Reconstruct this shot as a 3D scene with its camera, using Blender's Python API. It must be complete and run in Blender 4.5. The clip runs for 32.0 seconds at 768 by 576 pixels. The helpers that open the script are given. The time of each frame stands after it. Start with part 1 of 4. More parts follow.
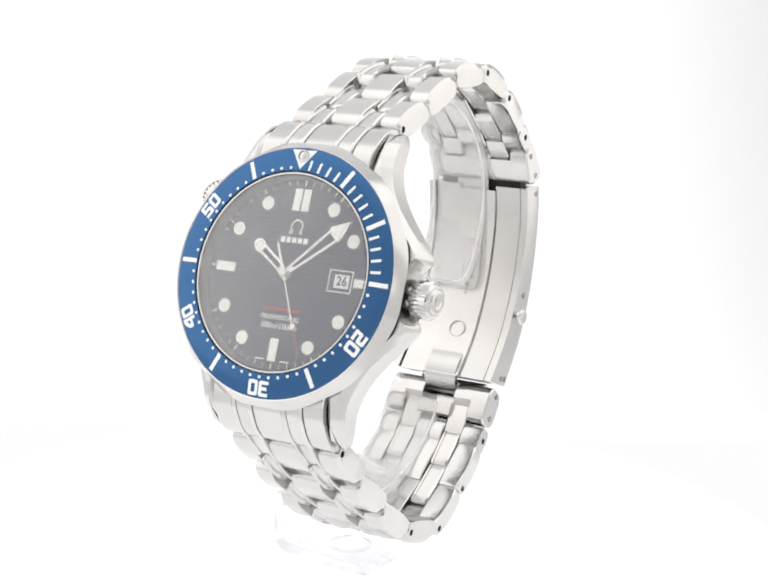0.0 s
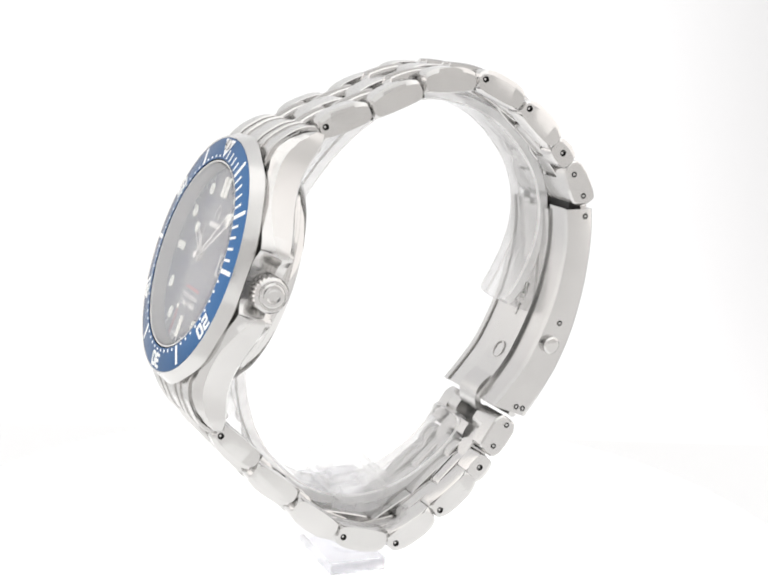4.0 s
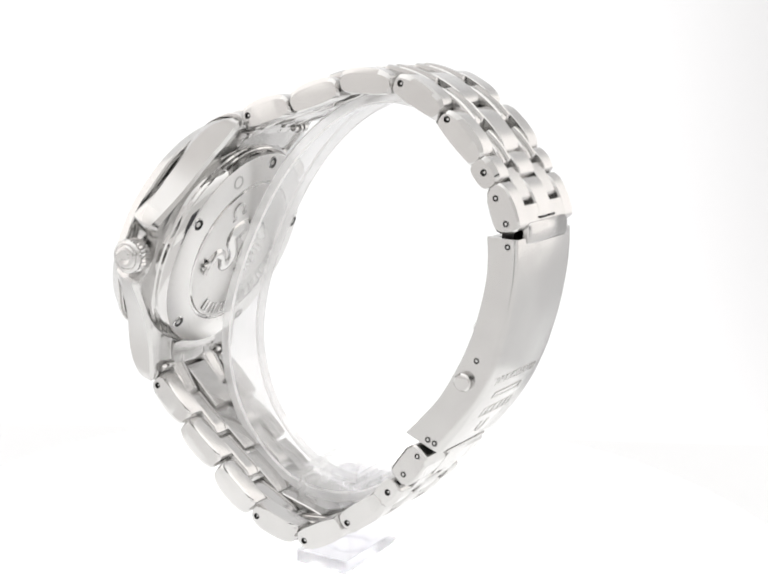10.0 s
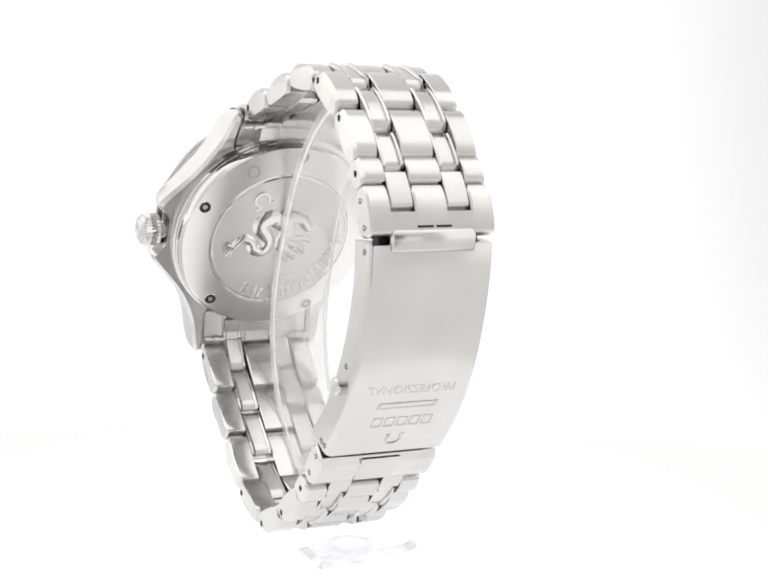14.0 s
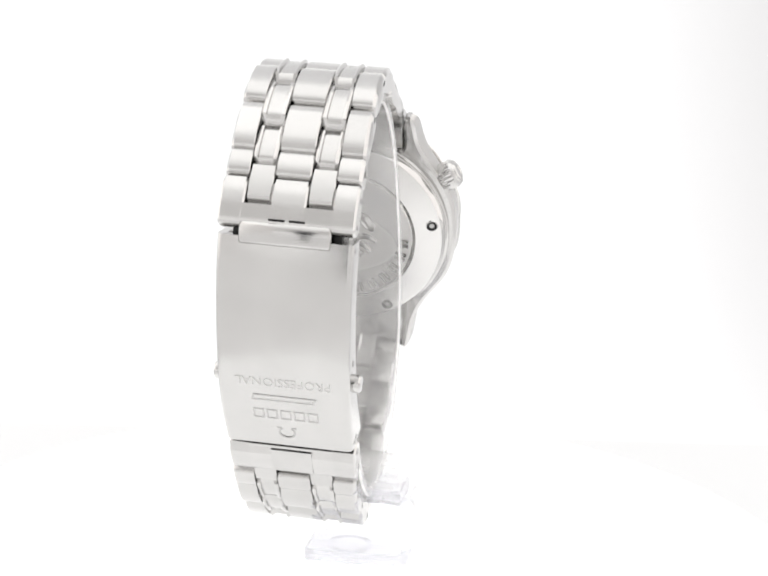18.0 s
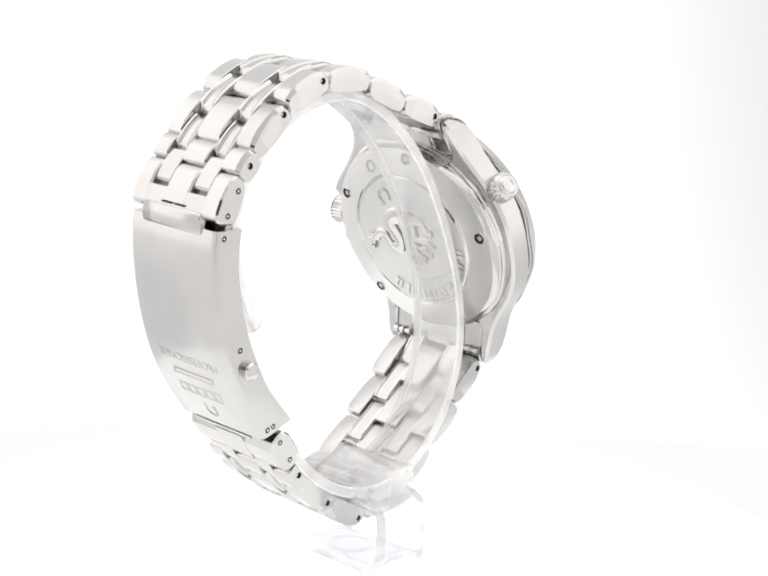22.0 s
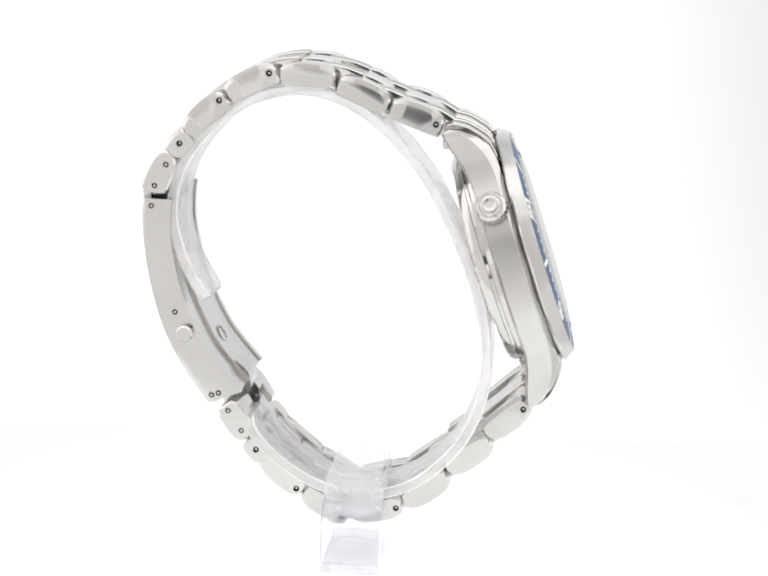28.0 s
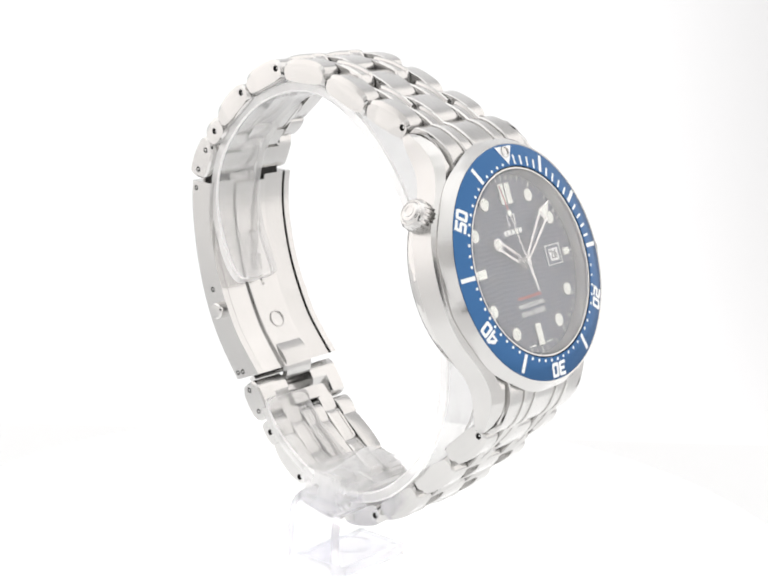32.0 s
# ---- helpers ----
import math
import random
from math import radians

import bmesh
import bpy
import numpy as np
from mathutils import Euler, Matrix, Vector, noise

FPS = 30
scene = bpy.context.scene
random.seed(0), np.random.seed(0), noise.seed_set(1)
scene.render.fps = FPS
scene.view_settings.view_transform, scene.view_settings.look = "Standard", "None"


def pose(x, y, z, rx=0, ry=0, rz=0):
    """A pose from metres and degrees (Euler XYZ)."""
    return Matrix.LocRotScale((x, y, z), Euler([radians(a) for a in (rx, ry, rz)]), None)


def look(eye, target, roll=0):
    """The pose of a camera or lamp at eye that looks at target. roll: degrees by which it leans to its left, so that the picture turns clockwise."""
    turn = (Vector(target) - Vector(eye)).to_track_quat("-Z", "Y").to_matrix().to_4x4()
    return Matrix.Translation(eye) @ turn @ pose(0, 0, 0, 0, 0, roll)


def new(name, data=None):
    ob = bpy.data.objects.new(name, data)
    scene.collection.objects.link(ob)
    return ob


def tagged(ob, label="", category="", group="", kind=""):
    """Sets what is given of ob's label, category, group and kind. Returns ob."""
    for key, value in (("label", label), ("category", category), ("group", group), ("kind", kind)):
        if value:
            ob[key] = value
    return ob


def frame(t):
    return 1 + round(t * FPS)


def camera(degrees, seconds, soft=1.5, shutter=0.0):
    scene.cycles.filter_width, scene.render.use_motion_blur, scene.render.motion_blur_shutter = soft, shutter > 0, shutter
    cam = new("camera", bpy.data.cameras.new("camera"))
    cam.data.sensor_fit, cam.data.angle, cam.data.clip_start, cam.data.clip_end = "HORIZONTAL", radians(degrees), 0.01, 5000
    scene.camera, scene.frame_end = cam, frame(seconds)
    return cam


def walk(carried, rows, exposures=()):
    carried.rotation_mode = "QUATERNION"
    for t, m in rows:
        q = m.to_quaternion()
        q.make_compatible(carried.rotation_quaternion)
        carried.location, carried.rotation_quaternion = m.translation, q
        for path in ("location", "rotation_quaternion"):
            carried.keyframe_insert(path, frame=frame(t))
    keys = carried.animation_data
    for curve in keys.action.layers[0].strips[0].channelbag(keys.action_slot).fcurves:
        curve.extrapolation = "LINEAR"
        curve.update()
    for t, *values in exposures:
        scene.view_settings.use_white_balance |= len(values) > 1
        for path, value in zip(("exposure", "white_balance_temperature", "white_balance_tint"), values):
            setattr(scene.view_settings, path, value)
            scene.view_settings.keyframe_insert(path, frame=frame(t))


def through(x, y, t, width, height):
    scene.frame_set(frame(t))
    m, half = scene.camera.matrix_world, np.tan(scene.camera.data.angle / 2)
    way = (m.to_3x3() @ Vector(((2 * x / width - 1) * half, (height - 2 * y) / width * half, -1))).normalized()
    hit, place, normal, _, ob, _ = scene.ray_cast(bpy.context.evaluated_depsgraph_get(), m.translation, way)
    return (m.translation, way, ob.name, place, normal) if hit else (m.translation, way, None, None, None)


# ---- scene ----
# A steel diver's watch on a clear stand that turns once in about 41 seconds in a white light tent.
AXIS_Z = 0.1074                     # height of the lens above the tent's floor
TURN0, TURN = -33.690, -8.6712      # turntable: degrees at the start, degrees a second

# ---- camera ----
cam = camera(27.824, 32.0, 2.0)
EYE = Vector((0, -0.258, AXIS_Z))
PITCH, YAW = radians(12.763), radians(0.9886)
AIM = EYE + Vector((math.sin(YAW) * math.cos(PITCH), math.cos(YAW) * math.cos(PITCH), -math.sin(PITCH)))
VIEW = look(EYE, AIM, 2.026)
walk(cam, [(0, VIEW), (32.0, VIEW)], [(0, 0.53), (32.0, 0.53)])

# ---- world ----
world = bpy.data.worlds.new("tent_daylight")
scene.world = world
world.use_nodes = True
world.node_tree.nodes["Background"].inputs[0].default_value = (1, 1, 1, 1)
world.node_tree.nodes["Background"].inputs[1].default_value = 0.6


# ---- materials ----
def nodes_of(name):
    m = bpy.data.materials.new(name)
    m.use_nodes = True
    return m, m.node_tree.nodes, m.node_tree.links, m.node_tree.nodes["Principled BSDF"]


def noise_tex(nt, ln, scale, stretch=(1, 1, 1), detail=4):
    co = nt.new("ShaderNodeTexCoord")
    mp = nt.new("ShaderNodeMapping")
    mp.inputs["Scale"].default_value = stretch
    ln.new(co.outputs["Object"], mp.inputs[0])
    tx = nt.new("ShaderNodeTexNoise")
    tx.inputs["Scale"].default_value = scale
    tx.inputs["Detail"].default_value = detail
    ln.new(mp.outputs[0], tx.inputs["Vector"])
    return tx


def ramp(nt, ln, src, a, b, lo=0.3, hi=0.7):
    r = nt.new("ShaderNodeMapRange")
    r.inputs[1].default_value, r.inputs[2].default_value = lo, hi
    r.inputs[3].default_value, r.inputs[4].default_value = a, b
    ln.new(src, r.inputs[0])
    return r.outputs[0]


def steel(name, tone, rough, stretch, bump, spread=0.08, hue=(1.0, 0.99, 0.975)):
    m, nt, ln, bs = nodes_of(name)
    bs.inputs["Metallic"].default_value = 1
    fine = noise_tex(nt, ln, 1400, stretch, 3)
    broad = noise_tex(nt, ln, 160, (1, 1, 1), 2)
    info = nt.new("ShaderNodeObjectInfo")
    add = nt.new("ShaderNodeMath")
    add.operation = "MULTIPLY_ADD"
    ln.new(info.outputs["Random"], add.inputs[0])
    add.inputs[1].default_value = 0.05
    ln.new(ramp(nt, ln, broad.outputs["Fac"], tone - 0.03, tone + 0.0), add.inputs[2])
    col = nt.new("ShaderNodeCombineColor")
    for i in range(3):
        mul = nt.new("ShaderNodeMath")
        mul.operation = "MULTIPLY"
        mul.inputs[1].default_value = hue[i]
        ln.new(add.outputs[0], mul.inputs[0])
        ln.new(mul.outputs[0], col.inputs[i])
    ln.new(col.outputs[0], bs.inputs["Base Color"])
    ln.new(ramp(nt, ln, fine.outputs["Fac"], rough - spread, rough + spread), bs.inputs["Roughness"])
    if bump:
        bp = nt.new("ShaderNodeBump")
        bp.inputs["Strength"].default_value = bump
        bp.inputs["Distance"].default_value = 0.00002
        ln.new(fine.outputs["Fac"], bp.inputs["Height"])
        ln.new(bp.outputs[0], bs.inputs["Normal"])
    return m


def plain(name, color, rough=0.5, metal=0.0, coat=0.0, grain=0.08, scale=900):
    m, nt, ln, bs = nodes_of(name)
    tx = noise_tex(nt, ln, scale)
    mix = nt.new("ShaderNodeMix")
    mix.data_type = "RGBA"
    mix.inputs["A"].default_value = (*[c * (1 - grain) for c in color], 1)
    mix.inputs["B"].default_value = (*[min(1, c * (1 + grain)) for c in color], 1)
    ln.new(tx.outputs["Fac"], mix.inputs["Factor"])
    ln.new(mix.outputs["Result"], bs.inputs["Base Color"])
    bs.inputs["Roughness"].default_value = rough
    bs.inputs["Metallic"].default_value = metal
    bs.inputs["Coat Weight"].default_value = coat
    bs.inputs["Coat Roughness"].default_value = 0.05
    return m


def clear(name, ior, haze, rough, tint=(1, 1, 1), through=0.88):
    """A clear pane without bending of light: see-through, with a glossy face and a trace of haze."""
    m, nt, ln, bs = nodes_of(name)
    bs.inputs["Base Color"].default_value = (0.97, 0.97, 0.97, 1)
    bs.inputs["Roughness"].default_value = 0.6
    soft = nt.new("ShaderNodeBsdfTranslucent")
    soft.inputs[0].default_value = (0.97, 0.97, 0.97, 1)
    milk = nt.new("ShaderNodeMixShader")
    milk.inputs[0].default_value = through
    ln.new(bs.outputs[0], milk.inputs[1])
    ln.new(soft.outputs[0], milk.inputs[2])
    out = nt["Material Output"]
    see = nt.new("ShaderNodeBsdfTransparent")
    see.inputs[0].default_value = (*tint, 1)
    gloss = nt.new("ShaderNodeBsdfGlossy")
    tx = noise_tex(nt, ln, 220)
    ln.new(ramp(nt, ln, tx.outputs["Fac"], rough * 0.4, rough), gloss.inputs["Roughness"])
    # gloss grows from the face-on value towards grazing views
    lw = nt.new("ShaderNodeLayerWeight")
    lw.inputs["Blend"].default_value = 0.5
    pw = nt.new("ShaderNodeMath")
    pw.operation = "POWER"
    ln.new(lw.outputs["Facing"], pw.inputs[0])
    pw.inputs[1].default_value = 5.0
    f0 = 2 * ((ior - 1) / (ior + 1)) ** 2
    fr = nt.new("ShaderNodeMath")
    fr.operation = "MULTIPLY_ADD"
    ln.new(pw.outputs[0], fr.inputs[0])
    fr.inputs[1].default_value, fr.inputs[2].default_value = 1 - f0, f0
    hz = nt.new("ShaderNodeMixShader")
    ln.new(ramp(nt, ln, tx.outputs["Fac"], haze * 0.85, haze * 1.15), hz.inputs[0])
    ln.new(see.outputs[0], hz.inputs[1])
    ln.new(milk.outputs[0], hz.inputs[2])
    mx = nt.new("ShaderNodeMixShader")
    ln.new(fr.outputs[0], mx.inputs[0])
    ln.new(hz.outputs[0], mx.inputs[1])
    ln.new(gloss.outputs[0], mx.inputs[2])
    ln.new(mx.outputs[0], out.inputs[0])
    return m


def acrylic(name, soft, haze, tint):
    """Solid clear acrylic: part of the light is bent, part (soft) goes straight through with a trace of haze."""
    m = clear(name, 1.49, haze, 0.06, tint)
    nt, ln = m.node_tree.nodes, m.node_tree.links
    out = nt["Material Output"]
    straight = out.inputs[0].links[0].from_socket
    glass = nt.new("ShaderNodeBsdfPrincipled")
    glass.inputs["Base Color"].default_value = (*tint, 1)
    glass.inputs["IOR"].default_value = 1.25
    glass.inputs["Transmission Weight"].default_value = 1.0
    glass.inputs["Roughness"].default_value = 0.03
    mx = nt.new("ShaderNodeMixShader")
    mx.inputs[0].default_value = soft
    ln.new(glass.outputs[0], mx.inputs[1])
    ln.new(straight, mx.inputs[2])
    ln.new(mx.outputs[0], out.inputs[0])
    return m


# Gives a surface light of its own in place of lamps.
def glow(name, color, strength, base=0.9):
    m, nt, ln, bs = nodes_of(name)
    bs.inputs["Base Color"].default_value = (base, base, base, 1)
    bs.inputs["Roughness"].default_value = 0.9
    bs.inputs["Specular IOR Level"].default_value = 0.1
    bs.inputs["Emission Color"].default_value = (*color, 1)
    bs.inputs["Emission Strength"].default_value = strength
    return m


BRUSHED = steel("brushed_steel", 0.545, 0.22, (14, 0.15, 14), 0.02, 0.03)
CASE_BRUSHED = steel("case_steel", 0.55, 0.31, (0.15, 14, 14), 0.02, 0.03)
POLISHED = steel("polished_steel", 0.56, 0.07, (1, 1, 1), 0, 0.03)
BEZEL_STEEL = steel("bezel_steel", 0.55, 0.19, (1, 1, 1), 0, 0.03)
BACK_STEEL = steel("back_steel", 0.66, 0.30, (0.15, 14, 14), 0.02, 0.03)
FROSTED = steel("frosted_steel", 0.60, 0.42, (1, 1, 1), 0.04, 0.05)
ENGRAVED = steel("engraved_steel", 0.46, 0.35, (1, 1, 1), 0.05)
# Near-black metal that stands for shade in holes, slots and gaps.
RECESS_SHADE = plain("recess_shade", (0.03, 0.03, 0.03), 0.35, 1.0)
BLUE = plain("blue_anodised_insert", (0.041, 0.115, 0.256), 0.22, 0.92, 0.0, 0.06, 3000)
HAND_STEEL = steel("bright_hand_steel", 0.70, 0.25, (1, 1, 1), 0, 0.04)
WHITE_PAINT = plain("white_print", (0.82, 0.83, 0.82), 0.45)
RED_PAINT = plain("red_print", (0.36, 0.015, 0.022), 0.45)
LUME = plain("luminous_paint", (0.90, 0.92, 0.86), 0.6)
DATE_CARD = plain("date_card", (0.85, 0.86, 0.87), 0.6)
BLACK_PAINT = plain("black_print", (0.02, 0.02, 0.025), 0.5)
# Haze lightens the dial in place of a reflected veil.
SAPPHIRE = clear("sapphire", 1.66, 0.045, 0.10)
# White haze on the faces stands for light that clear acrylic reflects.
ACRYLIC = clear("clear_acrylic", 1.50, 0.22, 0.08, through=0.5)
ACRYLIC_BLOCK = clear("clear_acrylic_block", 1.55, 0.28, 0.06, through=0.3)
ACRYLIC_BASE = acrylic("clear_acrylic_base", 0.2, 0.15, (0.88, 0.88, 0.91))
# White haze stands for light piped to the band's edges and caught by rims.
ACRYLIC_EDGE = clear("edge_glow_acrylic", 1.50, 0.48, 0.15, through=0.2)
ACRYLIC_RIM = clear("rim_glint_acrylic", 1.50, 0.93, 0.15, through=0.2)
SWEEP = glow("white_glow_cloth", (0.985, 0.985, 1.0), 0.48, 0.35)


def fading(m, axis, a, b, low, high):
    """Puts falloff into the emission: low to high between two places along an axis."""
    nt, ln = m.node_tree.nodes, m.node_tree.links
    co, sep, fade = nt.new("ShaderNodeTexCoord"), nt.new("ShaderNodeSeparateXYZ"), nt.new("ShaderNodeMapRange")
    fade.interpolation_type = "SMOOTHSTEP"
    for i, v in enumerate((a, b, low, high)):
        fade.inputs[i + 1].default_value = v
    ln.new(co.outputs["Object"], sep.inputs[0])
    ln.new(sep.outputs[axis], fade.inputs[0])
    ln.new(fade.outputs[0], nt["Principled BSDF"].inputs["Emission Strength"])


# The greying to the right is put into the sweep's emission.
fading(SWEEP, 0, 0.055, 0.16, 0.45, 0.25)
# Dimmer copy of the cloth: its foot's shade is put into emission.
SWEEP_FLAT = glow("dimmed_cloth_on_the_floor", (0.99, 0.995, 1.0), 0.355, 0.35)
# The disc is no lamp: emission makes it white and lights the undersides.
DISC = glow("white_glowing_acrylic", (1, 0.998, 0.995), 0.64, 0.40)
# Floor given a glow of its own, as light for the steel to reflect.
FLOOR = glow("glowing_grey_floor", (1, 0.985, 0.975), 0.44, 0.35)
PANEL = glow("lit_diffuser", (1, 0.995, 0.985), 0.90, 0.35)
# The dimmer front half is put into the diffuser's emission.
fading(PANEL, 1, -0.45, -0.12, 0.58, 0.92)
# Bright, dim and fading copies of one cloth: light and shade as emission.
SIDE = glow("side_cloth_bright_glow", (1, 0.960, 0.935), 0.82, 0.35)
SIDE_DIM = glow("side_cloth_dim_glow", (1, 0.965, 0.935), 0.36, 0.35)
SIDE_WEST = glow("side_cloth_fading_glow", (1, 0.955, 0.93), 0.86, 0.35)
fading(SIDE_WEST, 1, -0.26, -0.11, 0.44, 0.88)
# Unseen panels behind the lens, with glow added to brighten facing steel.
FRONT = glow("glowing_front_cloth", (1, 0.98, 0.96), 0.34, 0.35)
APRON = glow("glowing_apron", (1, 0.99, 0.98), 0.66, 0.35)
DARK_PANEL = plain("dark_reflection_panel", (0.05, 0.05, 0.055), 0.8, 0, 0, 0.1, 60)


def dial_material():
    m, nt, ln, bs = nodes_of("wave_dial")
    bs.inputs["Base Color"].default_value = (0.009, 0.024, 0.066, 1)
    bs.inputs["Roughness"].default_value = 0.32
    co = nt.new("ShaderNodeTexCoord")
    wv = nt.new("ShaderNodeTexWave")
    wv.wave_type, wv.bands_direction = "BANDS", "Y"
    wv.inputs["Scale"].default_value = 430
    wv.inputs["Distortion"].default_value = 5
    wv.inputs["Detail"].default_value = 0
    wv.inputs["Detail Scale"].default_value = 0.5
    ln.new(co.outputs["Object"], wv.inputs["Vector"])
    bp = nt.new("ShaderNodeBump")
    bp.inputs["Strength"].default_value = 0.35
    bp.inputs["Distance"].default_value = 0.00005
    ln.new(wv.outputs["Fac"], bp.inputs["Height"])
    ln.new(bp.outputs[0], bs.inputs["Normal"])
    return m


DIAL = dial_material()


def circular_grain(m, amount, tint):
    """Fine turned grain round the object's axis."""
    nt, ln = m.node_tree.nodes, m.node_tree.links
    tg = nt.new("ShaderNodeTangent")
    tg.direction_type, tg.axis = "RADIAL", "Z"
    bs = nt["Principled BSDF"]
    ln.new(tg.outputs[0], bs.inputs["Tangent"])
    bs.inputs["Anisotropic"].default_value = amount
    bs.inputs["Specular Tint"].default_value = (*tint, 1)


circular_grain(BLUE, 0.8, (0.8, 0.82, 0.85))


# ---- mesh helpers: shapes are drawn in millimetres ----
def finish(name, bm, mats, angle=32):
    bmesh.ops.scale(bm, vec=(0.001, 0.001, 0.001), verts=bm.verts)
    bmesh.ops.recalc_face_normals(bm, faces=bm.faces)
    me = bpy.data.meshes.new(name)
    bm.to_mesh(me)
    bm.free()
    for m in mats if isinstance(mats, (list, tuple)) else [mats]:
        me.materials.append(m)
    for p in me.polygons:
        p.use_smooth = True
    me.set_sharp_from_angle(angle=radians(angle))
    return me


def part(name, bm, material, parent, label="", m=None, angle=32):
    """Links a bmesh (or a ready mesh) as one part under a thing or a part."""
    me = bm if isinstance(bm, bpy.types.Mesh) else finish(name, bm, material, angle)
    ob = new(name, me)
    ob.parent = parent
    if m is not None:
        ob.matrix_local = m
    if label:
        tagged(ob, label)
    return ob


def inset_loop(pts, d):
    n, out = len(pts), []
    for i in range(n):
        a, b, c = Vector(pts[i - 1]), Vector(pts[i]), Vector(pts[(i + 1) % n])
        e, f = (b - a).normalized(), (c - b).normalized()
        nn = Vector((-e.y - f.y, e.x + f.x))
        nn = nn.normalized() if nn.length > 1e-6 else Vector((-e.y, e.x))
        k = max(0.5, nn.dot(Vector((-e.y, e.x))))
        out.append(tuple(b + nn * d / k))
    return out


def skin(bm, a, b, mat=0):
    n = len(a)
    for i in range(n):
        f = bm.faces.new((a[i], a[(i + 1) % n], b[(i + 1) % n], b[i]))
        f.material_index = mat


def prism(bm, poly, x0, x1, b0=0.0, b1=0.0, hole=None, depth=1.4, edge_mat=0, cap=None):
    """Extrudes a counter-clockwise (l, h) outline along x, with chamfered ends and, if given, a round hole (l, h, r) in the far end."""
    ring = lambda pts, x: [bm.verts.new((x, p[0], p[1])) for p in pts]
    loops = []
    if b0:
        loops.append((ring(inset_loop(poly, b0), x0), edge_mat))
    loops.append((ring(poly, x0 + b0), 0))
    loops.append((ring(poly, x1 - b1), 0))
    if b1:
        loops.append((ring(cap or inset_loop(poly, b1), x1), 0))
    for i in range(len(loops) - 1):
        edge = (i == 0 and b0) or (i == len(loops) - 2 and b1)
        skin(bm, loops[i][0], loops[i + 1][0], edge_mat if edge else 0)
    bm.faces.new(loops[0][0][::-1])
    last = loops[-1][0]
    if not hole:
        bm.faces.new(last)
        return
    l, h, r = hole
    k = 14
    circ = [(l + r * math.cos(2 * math.pi * i / k), h + r * math.sin(2 * math.pi * i / k)) for i in range(k)]
    top, low = ring(circ, x1), ring(circ, x1 - depth)
    skin(bm, top, low)
    bm.faces.new(low)
    edges = []
    for lp in (last, top):
        for i in range(len(lp)):
            edges.append(bm.edges.get((lp[i], lp[(i + 1) % len(lp)])))
    bmesh.ops.triangle_fill(bm, use_beauty=True, edges=edges)


def mirror_x(bm):
    for v in bm.verts:
        v.co.x = -v.co.x
    return bm


def lathe(bm, profile, seg=96, wobble=None, a0=0.0, a1=2 * math.pi, mats=None, close=False):
    """Turns (r, n) pairs about the n axis."""
    full = abs(a1 - a0 - 2 * math.pi) < 1e-6
    cols = []
    for i in range(seg if full else seg + 1):
        a = a0 + (a1 - a0) * i / seg
        cols.append([bm.verts.new((r * (wobble(a, r) if wobble else 1) * math.cos(a), r * (wobble(a, r) if wobble else 1) * math.sin(a), n)) for r, n in profile])
    m = len(profile)
    for i in range(seg):
        a, b = cols[i], cols[(i + 1) % len(cols)]
        for j in range(m if close else m - 1):
            k = (j + 1) % m
            vs = [a[j], b[j], b[k], a[k]]
            f = bm.faces.new(vs)
            if mats:
                f.material_index = mats[j]
    bmesh.ops.remove_doubles(bm, verts=bm.verts, dist=1e-5)


def plate(bm, poly, n0, n1, holes=()):
    """A flat plate with an outline in (x, u) between two heights, with holes through it."""
    edges_lo, edges_hi = [], []
    for lp in (poly, *holes):
        lo = [bm.verts.new((p[0], p[1], n0)) for p in lp]
        hi = [bm.verts.new((p[0], p[1], n1)) for p in lp]
        skin(bm, lo, hi)
        for i in range(len(lp)):
            j = (i + 1) % len(lp)
            edges_lo.append(bm.edges.get((lo[i], lo[j])))
            edges_hi.append(bm.edges.get((hi[i], hi[j])))
    bmesh.ops.triangle_fill(bm, use_beauty=True, edges=edges_hi)
    bmesh.ops.triangle_fill(bm, use_beauty=True, edges=edges_lo)


def disc(x, u, r, k=20):
    return [(x + r * math.cos(2 * math.pi * i / k), u + r * math.sin(2 * math.pi * i / k)) for i in range(k)]


def rect(x0, u0, x1, u1):
    return [(x0, u0), (x1, u0), (x1, u1), (x0, u1)]


def turned(poly, a):
    """Turns an outline clockwise by a degrees, as hands and marks go round a dial."""
    c, s = math.cos(radians(a)), math.sin(radians(a))
    return [(c * x + s * u, -s * x + c * u) for x, u in poly]


def letters(body, size, extrude=0.03, bold=0.0, width=1.0):
    cu = bpy.data.curves.new("letters", "FONT")
    cu.body, cu.size, cu.extrude, cu.offset = body, size, extrude, bold
    cu.align_x, cu.align_y = "CENTER", "CENTER"
    cu.resolution_u = 3
    ob = new("letters", cu)
    dg = bpy.context.evaluated_depsgraph_get()
    me = bpy.data.meshes.new_from_object(ob.evaluated_get(dg))
    bm = bmesh.new()
    bm.from_mesh(me)
    bmesh.ops.scale(bm, vec=(width, 1, 1), verts=bm.verts)
    bpy.data.objects.remove(ob)
    bpy.data.meshes.remove(me)
    bpy.data.curves.remove(cu)
    return bm


